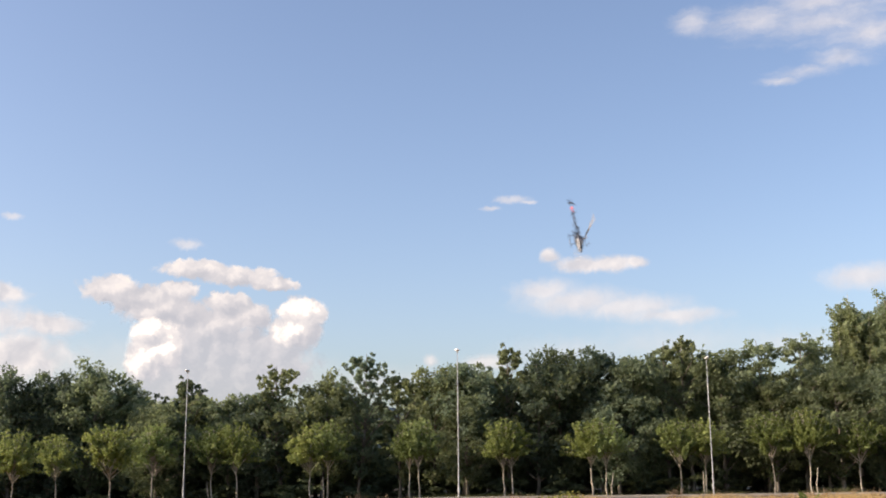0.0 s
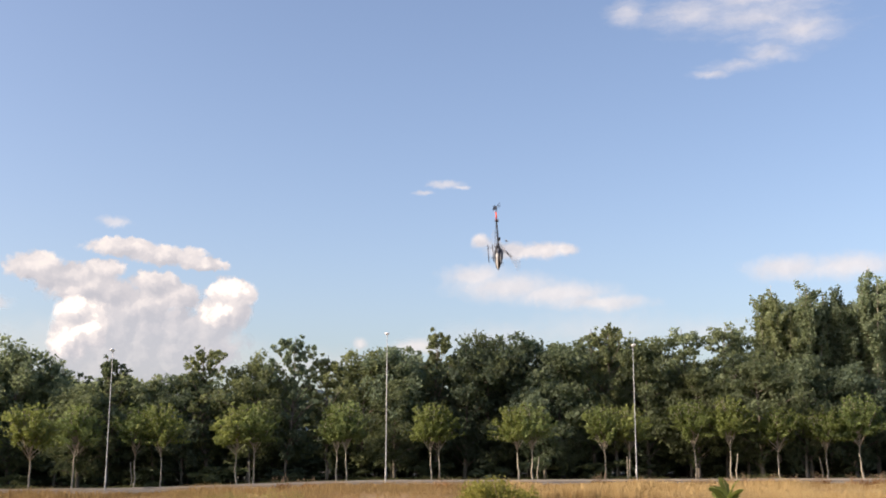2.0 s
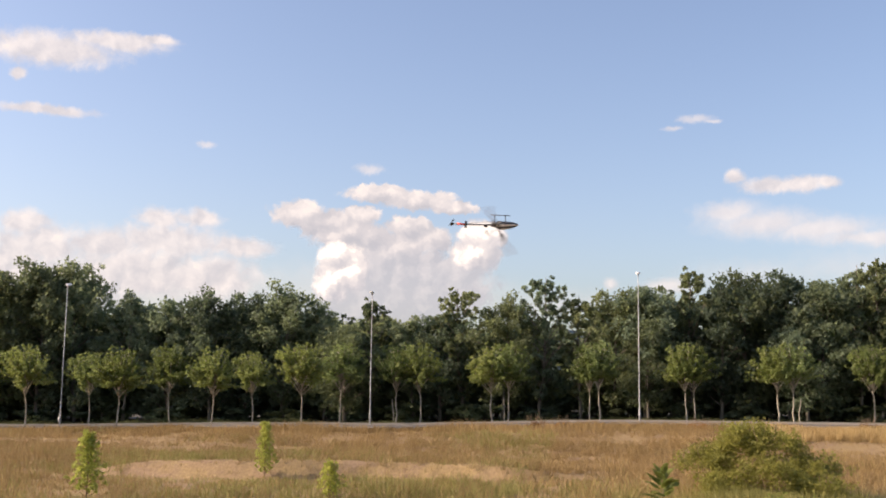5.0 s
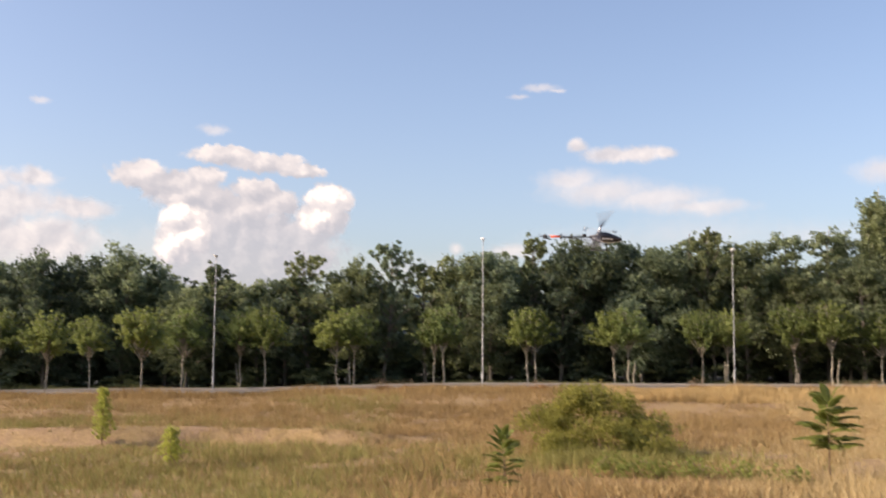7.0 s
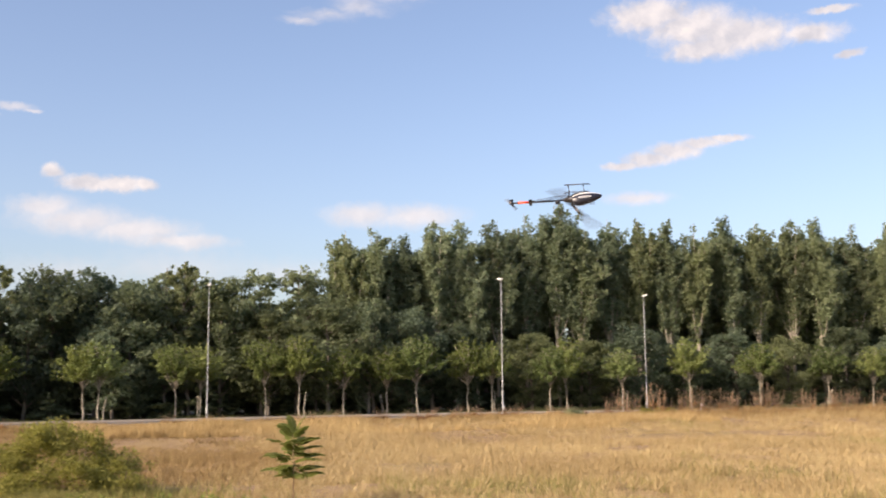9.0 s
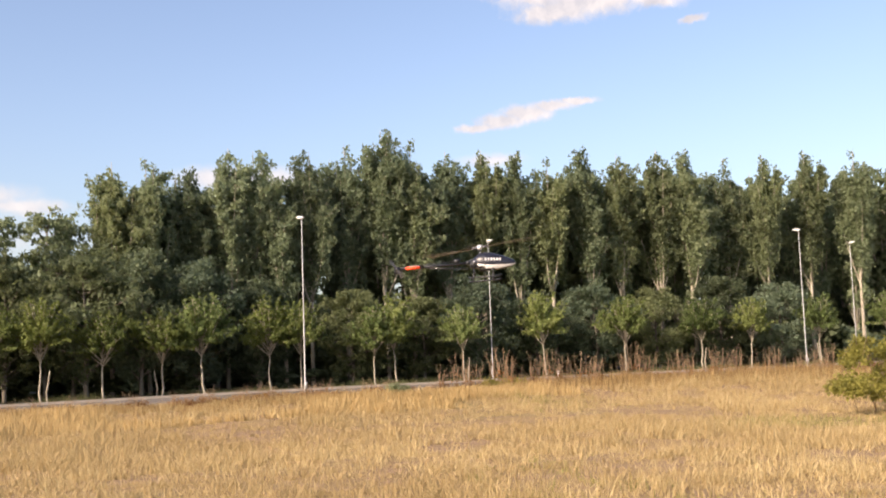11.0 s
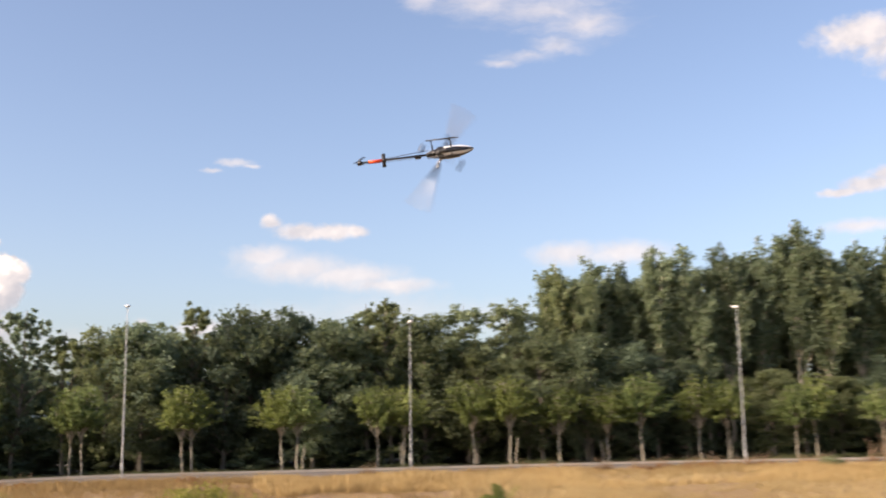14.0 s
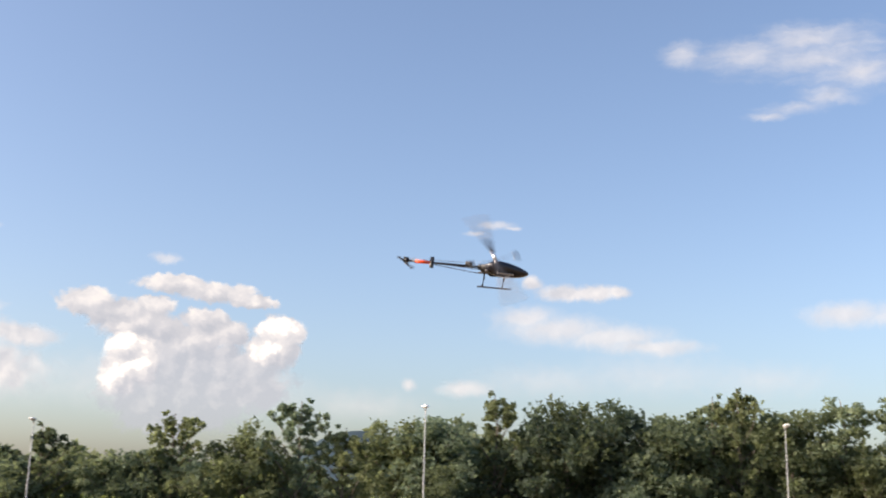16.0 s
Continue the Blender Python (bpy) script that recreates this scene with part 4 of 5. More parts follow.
# ---------------------------------------------------------------- sky backdrop: clouds and a far hill
# name, label, kind, direction, height angle, puffs (right, up, half width, half height; all in degrees)
CLOUDS = [
    ("cloud_tower", "bright cream-lit tower of the cumulus cloud", "tower", -13.61, 6.35,
     [(-0.29, 0.69, 0.78, 0.66), (-0.44, -0.66, 0.96, 1.08), (0.73, -0.03, 0.72, 1.20)]),
    ("cloud_tower", "bright cream-lit knob of the cumulus cloud", "tower", -6.06, 7.85,
     [(-0.03, 0.28, 1.08, 0.72), (0.57, 0.34, 0.72, 0.54), (-0.53, -0.62, 1.08, 0.78)]),
    ("cumulus_cloud", "towering white cumulus cloud with cream-lit edges", "thick", -10.72, 7.73,
     [(-0.91, 2.64, 1.80, 0.54), (1.20, 2.33, 2.10, 0.54), (3.16, 1.88, 1.35, 0.36), (-5.04, 1.48, 1.50, 0.75), (-3.55, 1.02, 1.80, 0.75), (-1.78, 1.43, 1.05, 0.48), (0.62, 0.89, 1.20, 0.60), (1.83, 0.25, 1.20, 0.75), (0.34, -0.31, 1.50, 1.05), (4.52, 0.34, 1.26, 0.90), (5.18, 0.50, 0.75, 0.60), (4.23, -0.62, 1.50, 1.05), (-3.07, -0.69, 0.84, 0.75), (-3.19, -1.94, 1.05, 1.26), (-1.95, -1.56, 1.20, 1.35), (-2.35, 0.37, 2.25, 0.90), (-0.84, -0.64, 1.80, 1.20), (0.07, -1.82, 2.70, 2.10), (2.01, -2.23, 3.30, 1.80), (-0.50, -3.32, 3.60, 1.80)]),
    ("small_cloud", "tiny white cloud puff", "thin", -12.18, 11.60,
     [(0.00, 0.00, 0.81, 0.30)]),
    ("cloud_bank", "broad white cloud bank low over the wood", "bank", -24.65, 7.01,
     [(-4.85, 1.03, 1.50, 0.75), (-3.75, -0.01, 1.80, 1.20), (-5.28, -0.66, 1.80, 1.80), (-1.09, 0.14, 2.40, 0.90), (1.60, 1.58, 1.35, 0.66), (3.57, 1.68, 1.20, 0.54), (1.93, 0.44, 3.30, 1.05), (5.62, 0.30, 2.10, 0.60), (0.60, -1.21, 4.79, 1.50), (4.25, -1.36, 3.00, 1.35), (-2.61, -1.92, 3.60, 1.50)]),
    ("high_cloud", "white ragged cloud high over the field", "bank", -27.52, 16.12,
     [(-1.34, 0.53, 3.60, 0.90), (1.79, 1.22, 2.70, 0.54), (3.67, 1.50, 1.20, 0.30), (-2.68, -0.77, 0.45, 0.36), (-1.45, -2.48, 2.70, 0.30)]),
    ("small_cloud", "tiny white cloud puff", "thin", -20.84, 12.53,
     [(0.00, 0.00, 0.54, 0.21)]),
    ("fair_weather_cloud", "small flat white cloud with a puffy end", "bank", 9.55, 10.71,
     [(-2.33, 0.38, 0.54, 0.42), (-0.67, -0.15, 1.56, 0.45), (0.96, -0.13, 1.56, 0.45), (2.04, -0.10, 0.66, 0.33)]),
    ("veil_cloud", "thin flat pinkish-white cloud veil", "veil", 10.03, 8.50,
     [(-3.14, 0.78, 1.86, 0.66), (-1.47, 0.16, 3.30, 0.84), (1.25, -0.22, 3.30, 0.75), (3.36, -0.72, 3.00, 0.48)]),
    ("cloud_wisp", "thin white cloud wisp", "thin", 5.11, 13.90,
     [(0.14, 0.20, 0.96, 0.24), (0.92, 0.05, 0.54, 0.12), (-1.06, -0.24, 0.60, 0.15)]),
    ("cirrus_cloud", "feathery white cirrus streaks high in the sky", "cirrus", 20.54, 21.06,
     [(-4.85, 1.74, 1.14, 0.78), (-1.6, 1.35, 3.4, 0.95), (1.6, 0.95, 4.2, 1.15), (3.6, 0.1, 2.6, 1.1), (2.1, -0.95, 1.9, 0.62), (0.5, -1.42, 1.9, 0.42), (-0.85, -1.74, 1.35, 0.27), (1.31, 1.9, 3.8, 0.9)]),
    ("veil_cloud", "flat pinkish-white cloud veil behind the poplars", "veil", 24.50, 9.23,
     [(-1.49, 0.03, 2.24, 0.72), (1.49, -0.03, 2.69, 0.72)]),
    ("cloud_streak", "slanting white cloud streak over the poplars", "bank", 39.72, 12.22,
     [(-2.60, -0.61, 1.26, 0.24), (-1.29, -0.32, 1.50, 0.42), (0.01, 0.02, 1.50, 0.48), (1.30, 0.35, 1.35, 0.33), (2.57, 0.55, 1.20, 0.21)]),
    ("cloud_wisp", "thin pinkish cloud wisp low over the poplars", "veil", 37.75, 9.88,
     [(0.00, 0.00, 1.86, 0.39)]),
    ("high_cloud", "broad white cloud high over the poplars", "bank", 44.00, 17.97,
     [(-5.07, 1.33, 2.39, 0.96), (-2.85, 0.51, 2.69, 1.08), (-0.66, -0.12, 2.99, 0.96), (-2.33, -0.58, 2.39, 0.66), (2.81, -0.35, 1.65, 0.54), (4.44, -1.51, 0.75, 0.24), (3.66, 0.72, 1.20, 0.18)]),
    ("haze_cloud", "faint lavender haze cloud low over the wood", "haze", -17.0, 5.0,
     [(-11.0, 0.6, 6.0, 1.6), (-4.0, 0.2, 6.5, 1.5), (3.0, 0.3, 6.0, 1.6), (9.5, 0.0, 5.0, 1.3), (15.5, -0.3, 4.5, 1.0)]),
    ("haze_cloud", "faint pinkish haze cloud low over the wood", "haze", 12.5, 6.0,
     [(-4.5, 0.0, 4.5, 1.0), (1.0, 0.3, 5.0, 1.2), (6.5, 0.1, 4.0, 1.0)]),
    ("low_cloud", "pinkish cloud remnant behind the treetops", "veil", 2.20, 5.58,
     [(-1.46, 0.07, 0.42, 0.36), (1.46, -0.07, 1.50, 0.48)]),
]

CLOUD_GLOW = 0.60
CLOUD_KIND = {      # edge softness, ragged edges, density, shade depth
    "thick": (0.40, 0.34, 1.0, 0.17),
    "tower": (0.50, 0.26, 1.0, 0.22),
    "bank": (0.85, 0.36, 0.90, 0.12),
    "veil": (1.15, 0.26, 0.74, 0.05),
    "haze": (1.6, 0.30, 0.42, 0.04),
    "thin": (1.00, 0.50, 0.60, 0.08),
    "cirrus": (1.7, 0.50, 0.70, 0.08),
}


def cloud_mat(name, kind, puffs):
    soft, ragged, dense, depth = CLOUD_KIND[kind]
    k = Nodes(name)
    co = k.coords()
    warp = k.n("ShaderNodeVectorMath", operation="MULTIPLY_ADD")
    k.put(warp.inputs[0], k.noise(co, 0.9, 3, 0.5, "Color"))
    amp = min(0.9, 1.1 * sum(q[3] for q in puffs) / len(puffs))
    warp.inputs[1].default_value = (amp, amp * 0.67, 0)
    off = k.n("ShaderNodeVectorMath", operation="SUBTRACT")
    k.put(off.inputs[0], co)
    off.inputs[1].default_value = (amp * 0.5, amp * 0.33, 0)
    k.put(warp.inputs[2], off.outputs[0])
    curl = k.n("ShaderNodeVectorMath", operation="MULTIPLY_ADD")     # small cauliflower heads on the large ones
    k.put(curl.inputs[0], k.noise(co, 2.6, 5, 0.62, "Color"))
    fine = 0.55 if kind in ("thick", "tower") else 0.30
    curl.inputs[1].default_value = (fine, fine, 0)
    back = k.n("ShaderNodeVectorMath", operation="SUBTRACT")
    k.put(back.inputs[0], warp.outputs[0])
    back.inputs[1].default_value = (fine * 0.5, fine * 0.5, 0)
    k.put(curl.inputs[2], back.outputs[0])
    p = curl.outputs[0]

    def field(vec):
        best = None
        for x, y, rx, ry in puffs:
            s = k.n("ShaderNodeVectorMath", operation="SUBTRACT")
            k.put(s.inputs[0], vec)
            s.inputs[1].default_value = (x, y, 0)
            m = k.n("ShaderNodeVectorMath", operation="MULTIPLY")
            k.put(m.inputs[0], s.outputs[0])
            m.inputs[1].default_value = (1 / rx, 1 / ry, 0)
            ln = k.n("ShaderNodeVectorMath", operation="LENGTH")
            k.put(ln.inputs[0], m.outputs[0])
            d = k.math("SUBTRACT", 1.22 if kind == "thick" else 1.32, ln.outputs["Value"])
            if best is None:
                best = d
            else:
                q = k.n("ShaderNodeMath", operation="SMOOTH_MAX")
                k.put(q.inputs[0], best)
                k.put(q.inputs[1], d)
                q.inputs[2].default_value = 0.25
                best = q.outputs[0]
        return best

    f = field(p)
    grain = p
    if kind == "cirrus":      # drawn out along the wind
        mp = k.n("ShaderNodeMapping")
        k.put(mp.inputs[0], p)
        mp.inputs["Rotation"].default_value = (0, 0, radians(-20))
        mp.inputs["Scale"].default_value = (0.30, 1.15, 1)
        grain = mp.outputs[0]
    n1 = k.noise(grain, 1.3, 7, 0.62)
    edge = k.math("ADD", f, k.math("MULTIPLY", k.math("SUBTRACT", n1, 0.55), ragged * 3.0))
    a = k.n("ShaderNodeMapRange")
    a.interpolation_type = "SMOOTHSTEP"
    k.put(a.inputs[0], edge)
    a.inputs[1].default_value, a.inputs[2].default_value = 0.0, soft
    a.inputs[3].default_value, a.inputs[4].default_value = 0.0, dense
    # billows: the noise compared with itself a little towards the sun's side
    sh = k.n("ShaderNodeVectorMath", operation="ADD")
    k.put(sh.inputs[0], p)
    sh.inputs[1].default_value = (-0.34, 0.34, 0)
    relief = k.math("SUBTRACT", k.noise(p, 0.75, 5, 0.52), k.noise(sh.outputs[0], 0.75, 5, 0.52))
    puffy = k.math("SUBTRACT", f, field(sh.outputs[0])) if kind in ("thick", "tower") else 0.0
    lit = k.math("ADD", k.math("MULTIPLY", relief, 2.2), k.math("MULTIPLY", puffy, 0.62))
    sep = k.n("ShaderNodeSeparateXYZ")
    k.put(sep.inputs[0], co)
    lit = k.math("ADD", lit, k.math("MULTIPLY", sep.outputs[1], 0.09 if kind == "thick" else 0.05))
    tone = k.math("ADD", {"thick": 0.30, "tower": 0.72, "bank": 0.62}.get(kind, 0.74), k.math("MULTIPLY", lit, depth * 5.0), clamp=True)
    col = k.ramp(tone, [(0.0, (0.61, 0.65, 0.715)), (0.45, (0.775, 0.79, 0.825)), (0.85, (1.03, 1.01, 0.99)), (1.0, (1.40, 1.31, 1.20) if kind == "tower" else (1.12, 1.08, 1.0))])
    alpha = a.outputs[0]
    if kind == "thick":       # the lower part thins out into haze
        fade = k.n("ShaderNodeMapRange")
        k.put(fade.inputs[0], sep.outputs[1])
        fade.inputs[1].default_value, fade.inputs[2].default_value = min(q[1] for q in puffs) - 1.0, 0.0
        fade.inputs[3].default_value, fade.inputs[4].default_value = 0.72, 1.0
        alpha = k.math("MULTIPLY", alpha, fade.outputs[0])
    e = k.n("ShaderNodeEmission")
    k.put(e.inputs[0], col)
    e.inputs[1].default_value = CLOUD_GLOW
    tr = k.n("ShaderNodeBsdfTransparent")
    m = k.n("ShaderNodeMixShader")
    k.put(m.inputs[0], alpha)
    k.t.links.new(tr.outputs[0], m.inputs[1])
    k.t.links.new(e.outputs[0], m.inputs[2])
    return k.done(m.outputs[0])


def make_clouds():
    for i, (name, label, kind, az, el, puffs) in enumerate(CLOUDS):
        dist = 2500 + 40 * i
        x0 = min(p[0] - p[2] for p in puffs) - 1.2
        x1 = max(p[0] + p[2] for p in puffs) + 1.2
        y0 = min(p[1] - p[3] for p in puffs) - 1.0
        y1 = max(p[1] + p[3] for p in puffs) + 1.0
        nx, ny = 12, 6
        v = []
        for j in range(ny + 1):
            for q in range(nx + 1):
                v.append((x0 + (x1 - x0) * q / nx, y0 + (y1 - y0) * j / ny, 0))
        f = [(j * (nx + 1) + q, j * (nx + 1) + q + 1, (j + 1) * (nx + 1) + q + 1, (j + 1) * (nx + 1) + q) for j in range(ny) for q in range(nx)]
        ob = part(name, (v, f), cloud_mat(name + "_vapour", kind, puffs))
        a, e = radians(az), radians(el)
        d = Vector((math.sin(a) * math.cos(e), math.cos(a) * math.cos(e), math.sin(e)))
        k = dist * math.pi / 180
        ob.matrix_world = look(d * dist + Vector((0, 0, 1.6)), d * dist * 2) @ Matrix.Diagonal((k, k, k, 1))
        tagged(ob, label, "cloud", kind="structure")


make_clouds()


def make_hill():
    """A low bluish ridge far behind the wood; the distance haze is put into its colour."""
    v, f = [], []
    n = 60
    for i in range(n + 1):
        x = -190 + 260 * i / n
        h = 108 * max(0.0, math.sin(math.pi * i / n)) ** 0.5 + 8 * noise.noise((x * 0.011, 2.0, 0))
        for y, z in ((1500, -2), (1700, h * 0.7), (1900, h), (2200, h * 0.6)):
            v.append((x, y, z))
    for i in range(n):
        for j in range(3):
            f.append((i * 4 + j, (i + 1) * 4 + j, (i + 1) * 4 + j + 1, i * 4 + j + 1))
    k = Nodes("haze_tinted_hill")
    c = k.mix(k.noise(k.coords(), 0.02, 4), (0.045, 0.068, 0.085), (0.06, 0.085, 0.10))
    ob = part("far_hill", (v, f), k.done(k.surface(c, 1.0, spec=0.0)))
    tagged(ob, "low hazy blue ridge far behind the wood", "hill", kind="structure")


make_hill()

# ---------------------------------------------------------------- the model helicopter
# nose along +x, left side along +y, the rotor shaft at the origin


def rotor_blade(length, chord, root):
    v, f = [], []
    n = 6
    for i in range(n + 1):
        r = root + (length - root) * i / n
        c = chord * (0.85 if i == 0 else 1.0) * (0.8 if i == n else 1.0)
        t = 0.006 * (1 - 0.4 * i / n)
        v += [(r, c * 0.35, 0), (r, c * 0.1, t), (r, -c * 0.65, 0), (r, c * 0.1, -t)]
    for i in range(n):
        for s in range(4):
            s2 = (s + 1) % 4
            f.append((i * 4 + s, i * 4 + s2, (i + 1) * 4 + s2, (i + 1) * 4 + s))
    f.append((3, 2, 1, 0))
    f.append((n * 4, n * 4 + 1, n * 4 + 2, n * 4 + 3))
    return v, f


def hull_strip(profile, a0, a1, sides=16):
    """A lengthwise strip of the hull between two turns about its axis, in half circles from its left side upwards."""
    v, f = [], []
    for x, w, h, cz in profile:
        for s in range(sides + 1):
            a = math.pi * (a0 + (a1 - a0) * s / sides)
            v.append(Vector((x, w * math.cos(a), cz + h * math.sin(a))))
    n = sides + 1
    for i in range(len(profile) - 1):
        for s in range(sides):
            f.append((i * n + s, (i + 1) * n + s, (i + 1) * n + s + 1, i * n + s + 1))
    f.append(tuple(range(n)))
    return v, f


HULL = [(-0.085, 0.024, 0.034, 0.004), (-0.045, 0.046, 0.066, 0.004), (0.0, 0.064, 0.092, 0.004), (0.065, 0.074, 0.102, -0.004), (0.14, 0.073, 0.098, -0.014),
        (0.22, 0.065, 0.083, -0.026), (0.295, 0.051, 0.062, -0.036), (0.352, 0.033, 0.040, -0.043), (0.385, 0.016, 0.019, -0.046), (0.395, 0.003, 0.004, -0.047)]


def make_helicopter():
    h = new("model_helicopter")
    tagged(h, "black model helicopter with orange tail band, rolling in flight", "helicopter")
    canopy = part("canopy", hull_strip(HULL, -0.17, 1.17), M_NAVY, h, "glossy dark canopy with pale marks on its flanks")
    for a0, a1 in ((-0.36, -0.17), (1.17, 1.36)):
        part("flank_band", hull_strip(HULL, a0, a1, 6), M_WHITE, h, "white band along the lower flank")
    part("canopy_underside", hull_strip(HULL, 1.36, 1.64, 6), M_BLACK, h, "black canopy underside")
    for side in (-1, 1):
        for i, (x, w) in enumerate(((0.045, 0.022), (0.077, 0.022), (0.109, 0.024), (0.143, 0.022), (0.176, 0.024), (0.208, 0.02))):
            yy = side * (0.0715 - 0.028 * max(0.0, x - 0.14))
            dz = -0.02 - 0.08 * max(0, x - 0.05)
            part("flank_mark", box(x, x + w, yy - 0.003, yy + 0.003, 0.008 + dz, 0.04 + dz), M_MARK, canopy)
    # mechanics behind the canopy
    part("side_frame", box(-0.135, 0.05, -0.028, 0.028, -0.070, 0.030, 0.008), M_BLACK, h)
    part("motor", tube([(0.02, 0, -0.09), (0.02, 0, -0.02)], [0.028, 0.028], 14), M_METAL, h, "dark metal motor")
    part("battery_tray", box(-0.02, 0.2, -0.03, 0.03, -0.108, -0.085, 0.005), M_BLACK, h)
    part("servo", box(-0.09, -0.05, 0.033, 0.052, -0.03, 0.012, 0.003), M_METAL, h)
    part("servo", box(-0.09, -0.05, -0.052, -0.033, -0.03, 0.012, 0.003), M_METAL, h)
    part("main_gear", tube([(0, 0, -0.078), (0, 0, -0.066)], [0.062, 0.062], 24), M_BLACK, h)
    part("rotor_mast", tube([(0, 0, -0.08), (0, 0, 0.17)], [0.006, 0.006], 10), M_METAL, h)
    # tail
    part("tail_boom", tube([(-0.12, 0, -0.005), (-0.97, 0, -0.005)], [0.0135, 0.0125], 14), M_BLACK, h)
    part("boom_band", tube([(-0.862, 0, -0.005), (-0.70, 0, -0.005)], [0.0185, 0.0185], 16), M_ORANGE, h, "signal orange boom band")
    part("boom_clamp", box(-0.17, -0.12, -0.024, 0.024, -0.03, 0.02, 0.005), M_BLACK, h)
    part("tail_servo", box(-0.31, -0.235, -0.022, 0.022, 0.004, 0.052, 0.005), M_BLACK, h)
    part("boom_strut", tube([(-0.66, 0.012, -0.018), (-0.14, 0.03, -0.075)], [0.004, 0.004], 8), M_BLACK, h)
    part("boom_strut", tube([(-0.66, -0.012, -0.018), (-0.14, -0.03, -0.075)], [0.004, 0.004], 8), M_BLACK, h)
    part("tail_pushrod", tube([(-0.94, 0.014, 0.016), (-0.33, 0.014, 0.03)], [0.0025, 0.0025], 6), M_METAL, h)
    part("horizontal_fin", box(-0.70, -0.655, -0.085, 0.085, -0.002, 0.004, 0.001), M_BLACK, h)
    part("fin_clamp", box(-0.695, -0.66, -0.02, 0.02, -0.025, 0.016, 0.004), M_BLACK, h)
    part("vertical_fin", box(-0.995, -0.935, 0.016, 0.02, -0.06, 0.03, 0.0015), M_BLACK, h)
    part("tail_gearbox", box(-0.985, -0.93, -0.02, 0.016, -0.026, 0.02, 0.006), M_BLACK, h)
    # landing gear
    for x in (-0.09, 0.13):
        for side in (-1, 1):
            part("skid_leg", tube([(x, side * 0.025, -0.085), (x, side * 0.06, -0.11), (x - 0.01, side * 0.098, -0.185), (x - 0.01, side * 0.104, -0.205)], [0.013, 0.012, 0.010, 0.009], 8), M_BLACK, h)
    for side in (-1, 1):
        part("skid_rail", tube([(-0.16, side * 0.106, -0.205), (0.18, side * 0.106, -0.205), (0.225, side * 0.106, -0.195)], [0.0085, 0.0085, 0.006], 8), M_BLACK, h)
    # main rotor: hub, two blades, stabiliser bar with paddles
    rotor = part("main_rotor", tube([(0, 0, -0.02), (0, 0, -0.012), (0, 0, 0.012), (0, 0, 0.02)], [0.012, 0.024, 0.024, 0.014], 14), M_SILVER, h, "bright metal rotor head")
    rotor.location = (0, 0, 0.165)
    for a in (0, 180):
        b = part("blade", rotor_blade(0.69, 0.060, 0.30), M_BLADE_PALE, rotor, "pale painted rotor blade with a dark root", smooth=False)
        b.matrix_local = pose(0, 0, 0, 6, 0, a)
        part("blade_root", rotor_blade(0.299, 0.056, 0.08), M_BLADE, b, smooth=False)
        g = part("blade_grip", box(0.012, 0.10, -0.014, 0.014, -0.009, 0.009, 0.003), M_METAL, rotor)
        g.matrix_local = pose(0, 0, 0, 0, 0, a)
        p = part("paddle", box(0.22, 0.30, -0.024, 0.024, -0.004, 0.004, 0.003), M_BLADE, rotor)
        p.matrix_local = pose(0, 0, -0.035, 0, 0, a + 90)
    part("head_block", box(-0.03, 0.03, -0.016, 0.016, -0.03, 0.026, 0.005), M_SILVER, rotor)
    part("stabiliser_bar", tube([(0, -0.22, -0.035), (0, 0.22, -0.035)], [0.003, 0.003], 6), M_METAL, rotor)
    part("swashplate", tube([(0, 0, 0.055), (0, 0, 0.075)], [0.035, 0.035], 16), M_METAL, h)
    # tail rotor
    tail = part("tail_rotor", tube([(0, -0.02, 0), (0, 0.012, 0)], [0.008, 0.008], 10), M_METAL, h)
    tail.location = (-0.965, -0.035, -0.005)
    for a in (0, 180):
        b = part("tail_blade", rotor_blade(0.125, 0.026, 0.015), M_BLADE, tail, smooth=False)
        b.matrix_local = pose(0, 0, 0, 90, a, 0)
    return h, rotor, tail


helicopter, main_rotor, tail_rotor = make_helicopter()


# ---------------------------------------------------------------- what moves


# seconds, turn of the main rotor in degrees
PHASES = [(0.0, 116), (0.5, 44), (1.0, 70), (1.5, 126), (2.0, 58), (3.5, 66), (6.0, 84), (6.5, 16), (7.0, 100), (8.5, 148), (9.5, 154), (12.5, 72), (13.0, 90), (13.5, 56), (14.0, 58), (14.5, 136), (15.0, 84), (15.5, 102), (16.0, 68)]


